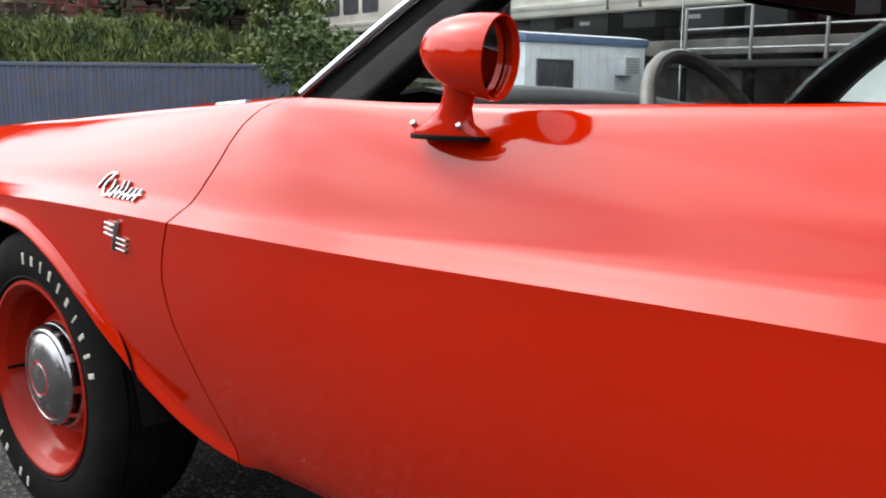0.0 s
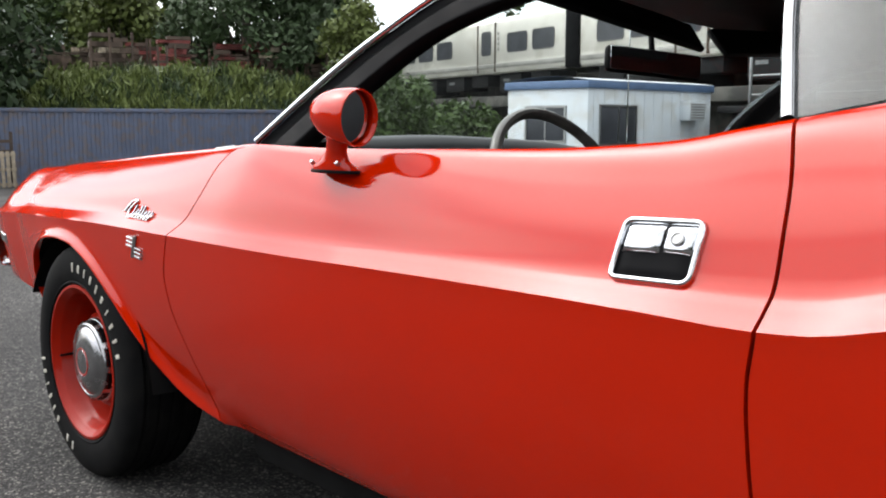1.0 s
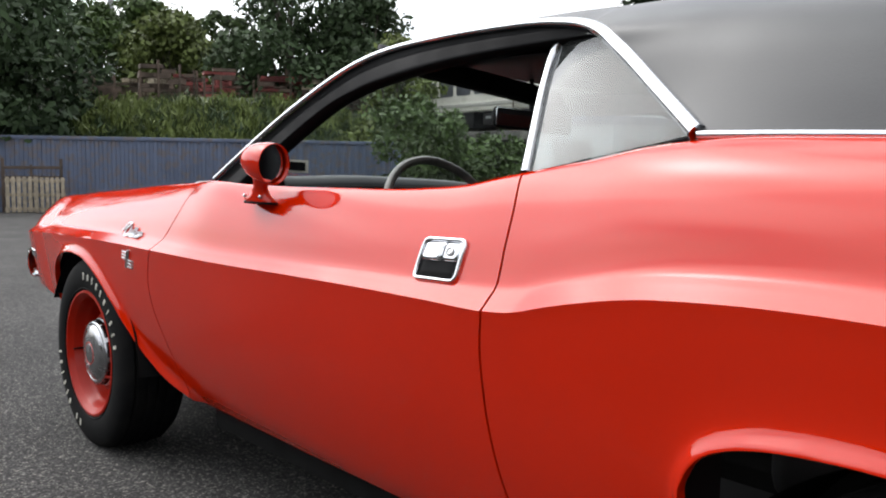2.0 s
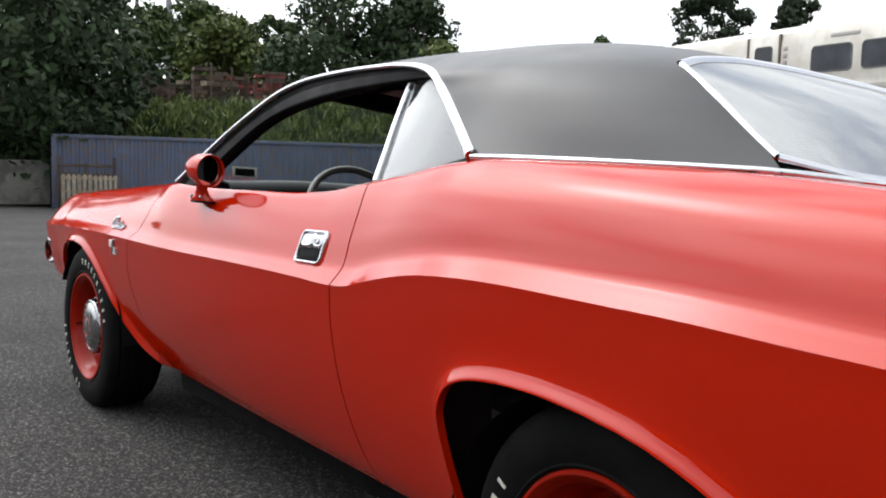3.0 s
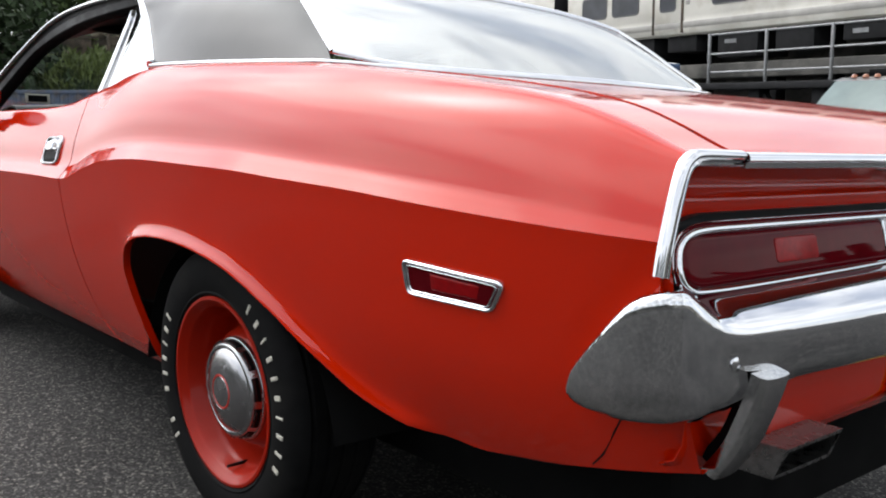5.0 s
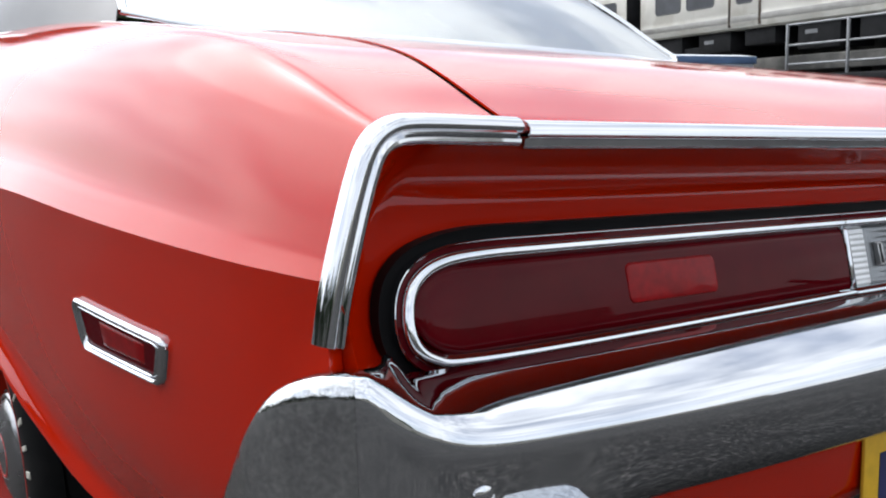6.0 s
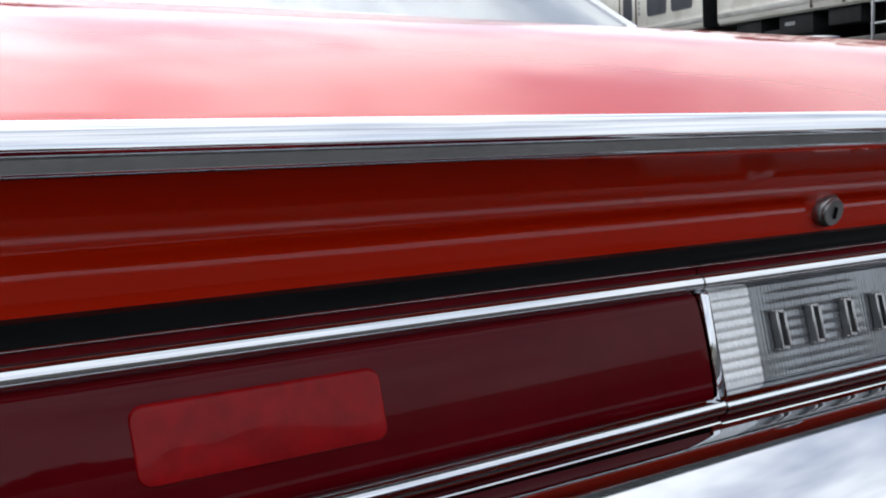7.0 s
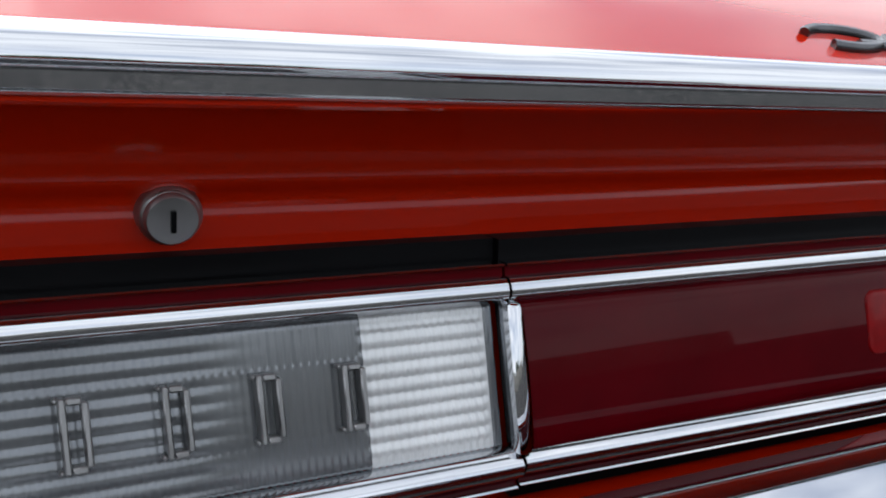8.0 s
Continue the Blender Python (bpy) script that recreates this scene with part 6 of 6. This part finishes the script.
def train_window(name, s, z, hw, hh, r, parent):
    """A round-cornered dark pane in a thin raised rubber frame."""
    bm = bmesh.new()
    bm.faces.new(rounded_ring(bm, s, z, hw, hh, r, -0.010))
    back, front = rounded_ring(bm, s, z, hw, hh, r, 0.02), bm.verts[:20]
    for i in range(20):
        bm.faces.new((back[i], back[(i + 1) % 20], front[(i + 1) % 20], front[i]))
    bmesh.ops.recalc_face_normals(bm, faces=bm.faces)
    pane = part(name, bm, TRAIN_GLASS, parent, smooth=False)
    bm = bmesh.new()
    rings = [rounded_ring(bm, s, z, hw + e, hh + e, r + e, d) for e, d in ((-0.005, -0.008), (-0.005, -0.022), (0.028, -0.022), (0.034, 0.005))]
    for a, b in zip(rings, rings[1:]):
        for i in range(20):
            bm.faces.new((a[i], a[(i + 1) % 20], b[(i + 1) % 20], b[i]))
    bmesh.ops.recalc_face_normals(bm, faces=bm.faces)
    part("window_frame", bm, TRAIN_RUBBER, pane, smooth=False)


def train_car(s0, s1, windows, doors, label):
    o = root("train_car", label, "train car", "train")
    P = [[TM @ Vector((s, d, z)) for d, z in SECTION] for s in np.linspace(s0, s1, 12)]
    sheet("body", P, STAINLESS, o, flip=True, sharp=30)
    for s in (s0, s1):
        box("car_end", (s - 0.04, 0.02, 2.9), (s + 0.04, 2.98, 5.0), TRAIN_DARK, o, 0.02, m=TM)
    box("lower_band", (s0 + 0.02, -0.012, 3.08), (s1 - 0.02, 0.01, 3.26), TRAIN_BAND, o, 0.004, m=TM)
    for s, w in windows:
        train_window("window", s, 4.01, w / 2, 0.345, 0.12, o)
    for s in doors:
        d = box("door", (s - 0.62, -0.008, 3.02), (s + 0.62, 0.03, 4.80), STAINLESS, o, 0.005, m=TM)
        train_window("door_window", s + 0.01, 4.07, 0.35, 0.45, 0.10, d)
        for a in (-0.72, 0.62):
            box("door_jamb", (s + a, -0.02, 2.95), (s + a + 0.10, 0.02, 4.85), TRAIN_RUST, d, 0.004, m=TM)
        for q in range(4):
            box("sign_plate", (s + 0.82, -0.012, 3.75 + 0.2 * q), (s + 0.98, 0.01, 3.88 + 0.2 * q), TRAIN_BAND, d, 0.002, m=TM)
    box("side_vent", (s0 + 8.0, -0.012, 4.56), (s0 + 9.0, 0.01, 4.66), TRAIN_BAND, o, 0.004, m=TM)
    for k in range(int((s1 - s0) / 2.2)):
        s = s0 + 0.8 + 2.2 * k
        b = box("equipment_box", (s, 0.2, 2.15 + 0.12 * (k % 3)), (s + 1.3 + 0.25 * (k % 2), 1.4, 2.88), TRAIN_DARK, o, 0.03, m=TM)
        if k % 2:
            box("box_label", (s + 0.3, 0.185, 2.55), (s + 0.75, 0.2, 2.66), GALV, b, 0, m=TM)
    for s in (s0 + 3.0, s1 - 3.0):
        box("bogie", (s - 1.5, 0.3, 1.95), (s + 1.5, 2.7, 2.5), TRAIN_DARK, o, 0.05, m=TM)
    return o


train_car(-5.85, 19.6, [(-4.25, 1.35), (-2.55, 1.35), (2.2, 1.4), (3.98, 1.4), (5.76, 1.4), (7.54, 1.4), (9.32, 1.4), (11.1, 1.4), (15.4, 1.4), (17.2, 1.4)], [-0.45, 13.2],
          "grimy silver commuter train car with dark windows")
train_car(-32.0, -6.75, [(-8.1, 1.35), (-9.85, 1.35), (-15.6, 1.35), (-17.35, 1.35), (-19.1, 1.35), (-20.9, 1.35), (-22.7, 1.35)], [-12.1, -26.0],
          "silver commuter train car with dark windows")
box_joint = root("train_gangway", "dark folding gangway between train cars", "gangway")
for k in range(5):
    box("gangway_fold", (-6.72 + 0.17 * k, 0.55 - 0.05 * (k % 2), 3.0), (-6.60 + 0.17 * k, 2.4, 4.9), TRAIN_DARK, box_joint, 0.02, m=TM)

# raised track bed, railing and steel props
bed = root("track_bed", "raised dark steel and concrete track bed", "viaduct", kind="structure")
box("deck_slab", (-34, -0.6, 1.55), (24, 3.4, 1.95), DARK_CONCRETE, bed, 0.03, m=TM)
box("deck_edge", (3.6, -2.9, 1.20), (24, -0.55, 1.36), TRAIN_DARK, bed, 0.02, m=TM)
box("back_wall", (-34, 1.2, -2.5), (24, 1.5, 1.6), DARK_CONCRETE, bed, 0.02, m=TM)
box("far_parapet", (-34, 3.15, 1.5), (24, 3.4, 3.0), DARK_CONCRETE, bed, 0.02, m=TM)
for k in range(12):
    s = 3.9 + 1.9 * k
    box("prop", (s, -2.7, -2.2), (s + 0.35, -2.35, 1.22), TRAIN_DARK, bed, 0.02, m=TM)
    box("prop", (s, -0.2, -2.2), (s + 0.35, 0.15, 1.60), TRAIN_DARK, bed, 0.02, m=TM)
    bm = bmesh.new()
    add_box(bm, (-0.08, -0.08, 0), (0.08, 0.08, 2.9), 0.01, TM @ Matrix.Translation((s + 0.2, -2.5, -0.9)) @ Euler((0, radians(48), 0)).to_matrix().to_4x4())
    part("brace", bm, TRAIN_DARK, bed)
rail = root("walkway_railing", "galvanised pipe railing along the track", "railing")
for z in (2.53, 2.06, 1.62):
    trim("rail_pipe", [tuple(TM @ Vector((s, -2.8, z))) for s in (4.5, 10, 16, 24)], ring_profile(0.05, 0.05, 8), (0, 0, 1), GALV, rail)
for k in range(11):
    s = 4.53 + 1.87 * k
    box("rail_post", (s, -2.85, 1.36), (s + 0.06, -2.79, 2.56), GALV, rail, 0.01, m=TM)

# ---- site office trailer ----
off = root("office_trailer", "white site office trailer with blue roof edge", "trailer")
ox0, ox1, oy0, oy1 = -12.9, -10.5, 14.6, 19.6
oz0, oz1 = land(-11.5, 16) - 0.1, 1.92
box("body", (ox0, oy0, oz0), (ox1, oy1, oz1 - 0.16), OFFICE, off, 0.02)
bm = bmesh.new()
add_box(bm, (ox0 - 0.06, oy0 - 0.06, oz1 - 0.20), (ox1 + 0.06, oy1 + 0.06, oz1 - 0.02), 0.02)
part("roof_edge", bm, OFFICE_BLUE, off, "blue metal roof edge")
P = [[(x, y, oz1 - 0.02 + 0.10 * (1 - ((x - (ox0 + ox1) / 2) / 1.28) ** 2)) for x in np.linspace(ox0 - 0.06, ox1 + 0.06, 9)] for y in (oy0 - 0.06, oy1 + 0.06)]
sheet("roof", P, OFFICE, off)


def office_window(lo, hi, face):
    g = box("window", lo, hi, TRAIN_GLASS, off, 0.004)
    (x0, y0, z0), (x1, y1, z1) = lo, hi
    bm = bmesh.new()
    e = 0.05
    if face == "y":
        for a, b in (((x0 - e, y0 - 0.02, z0 - e), (x1 + e, y1, z0)), ((x0 - e, y0 - 0.02, z1), (x1 + e, y1, z1 + e)), ((x0 - e, y0 - 0.02, z0), (x0, y1, z1)), ((x1, y0 - 0.02, z0), (x1 + e, y1, z1)), (((x0 + x1) / 2 - 0.02, y0 - 0.015, z0), ((x0 + x1) / 2 + 0.02, y1, z1))):
            add_box(bm, a, b)
    else:
        for a, b in (((x0, y0 - e, z0 - e), (x1 + 0.02, y1 + e, z0)), ((x0, y0 - e, z1), (x1 + 0.02, y1 + e, z1 + e)), ((x0, y0 - e, z0), (x1 + 0.02, y0, z1)), ((x0, y1, z0), (x1 + 0.02, y1 + e, z1)), ((x0, (y0 + y1) / 2 - 0.02, z0), (x1 + 0.015, (y0 + y1) / 2 + 0.02, z1))):
            add_box(bm, a, b)
    part("window_frame", bm, BRUSHED, g)


office_window((ox0 + 0.62, oy0 - 0.015, 0.56), (ox0 + 1.75, oy0 + 0.02, 1.30), "y")
office_window((ox1 - 0.02, oy0 + 0.45, 0.52), (ox1 + 0.015, oy0 + 1.75, 1.32), "x")
for k in range(13):
    box("panel_seam", (ox1, oy0 + 0.2 + 0.38 * k, oz0), (ox1 + 0.008, oy0 + 0.215 + 0.38 * k, oz1 - 0.2), OFFICE, off)
ac = box("air_conditioner", (ox1, oy0 + 3.6, 1.02), (ox1 + 0.28, oy0 + 4.3, 1.50), OFFICE, off, 0.01)
for k in range(6):
    box("vent_slat", (ox1 + 0.275, oy0 + 3.64, 1.07 + 0.065 * k), (ox1 + 0.29, oy0 + 4.26, 1.105 + 0.065 * k), TRAIN_BAND, ac)


# ---- parked pickup ----
tx, ty, _ = polar(64.6, 17.5, 0, (4.63, -1.82))
tz = land(tx, ty)
truck = root("pickup_truck", "dark pickup truck with amber roof marker lights", "truck")
MT = frame_at(tx, ty, tz, 64.6 - 90 + 8)


def truck_sheet(name, rows, mat, label=""):
    return sheet(name, [[MT @ Vector(p) for p in r] for r in rows], mat, truck, label)


HT = 1.33 - tz
cab = [(-0.25, HT - 0.72, 0.95), (0.25, HT - 0.06, 0.80), (0.42, HT, 0.77), (1.5, HT, 0.77), (1.75, HT - 0.1, 0.78), (1.9, HT - 0.75, 0.92)]
truck_sheet("cab_roof", [[(w * f, d, z) for f in (-1, -0.6, 0, 0.6, 1)] for d, z, w in cab[1:]], TRUCK)
truck_sheet("windscreen", [[(w * f * 0.97, d + 0.02 - 0.10 * (1 - f * f), z - 0.005) for f in np.linspace(-1, 1, 9)] for d, z, w in (cab[0], (0.0, HT - 0.36, 0.88), cab[1])], TRUCK_GLASS, "pale greenish windscreen")
for s in (-1, 1):
    truck_sheet("cab_side", [[(s * w, d, z), (s * 0.97, d, HT - 0.8), (s * 0.97, d, 0.5)] for d, z, w in cab], TRUCK)
    for d in (-0.9, 2.9):
        lathe("truck_wheel", [(0.0, -0.11), (0.2, -0.11), (0.22, -0.13), (0.36, -0.12), (0.38, -0.08), (0.38, 0.08), (0.36, 0.12), (0.0, 0.12)], RUBBER, truck, 24, m=MT @ Matrix.Translation((s * 0.84, d, 0.38)) @ Euler((0, 0, radians(90))).to_matrix().to_4x4())
truck_sheet("truck_hood", [[(0.92 * f, d, z - 0.05 * f * f) for f in np.linspace(-1, 1, 7)] for d, z in ((-0.22, HT - 0.73), (-0.8, HT - 0.78), (-1.35, HT - 0.86), (-1.42, HT - 1.0), (-1.44, 0.55))], TRUCK)
for lo, hi in (((-0.95, 1.9, 0.5), (-0.90, 3.9, HT - 0.75)), ((0.90, 1.9, 0.5), (0.95, 3.9, HT - 0.75)), ((-0.95, 3.86, 0.5), (0.95, 3.92, HT - 0.75)), ((-0.9, -1.3, 0.45), (0.9, 3.9, 0.6))):
    box("truck_bed_panel", lo, hi, TRUCK, truck, 0.02, m=MT)
box("roof_rack", (-0.72, 1.0, HT + 0.03), (0.72, 1.12, HT + 0.16), BLACK, truck, 0.02, m=MT)
for k in range(5):
    x = -0.5 + 0.25 * k
    lathe("roof_marker_light", [(0.0, 0.062), (0.03, 0.055), (0.045, 0.03), (0.05, 0.0)], AMBER, truck, 14, axis="z", m=MT @ Matrix.Translation((x, 0.42, HT - 0.005)) @ Matrix.Diagonal((1.2, 1, 1, 1)))

# ---- unseen walls and trees added behind the camera's way to close the yard ----
for name, lo, hi in (("boundary_wall_south", (-70, -30.3, -0.3), (34, -30.0, 2.2)), ("boundary_wall_east", (33.7, -30.0, -0.3), (34, 30, 2.6))):
    tagged(box(name, lo, hi, CONCRETE, None, 0.03), "plain grey unseen wall added to close the yard", "wall", kind="structure")
# added trees, taller on the car's left, keep low sky light off its side
for k, az in enumerate((160, 170, 180, 190, 200, 210, 220, 232, 244, 256, 268, 280, 292, 304, 316, 326)):
    far = min(37.0, 31.0 / max(0.05, -math.sin(radians(az)))) if az > 190 else 37.0
    tree(az, far, (7.4 if 215 < az < 300 else 3.6) + 0.9 * math.sin(2.3 * k), 4.6, "unseen dark green tree added to block low sky light", LEAF_DARK, 70, 60, 0.50, 0.1, 60 + k)
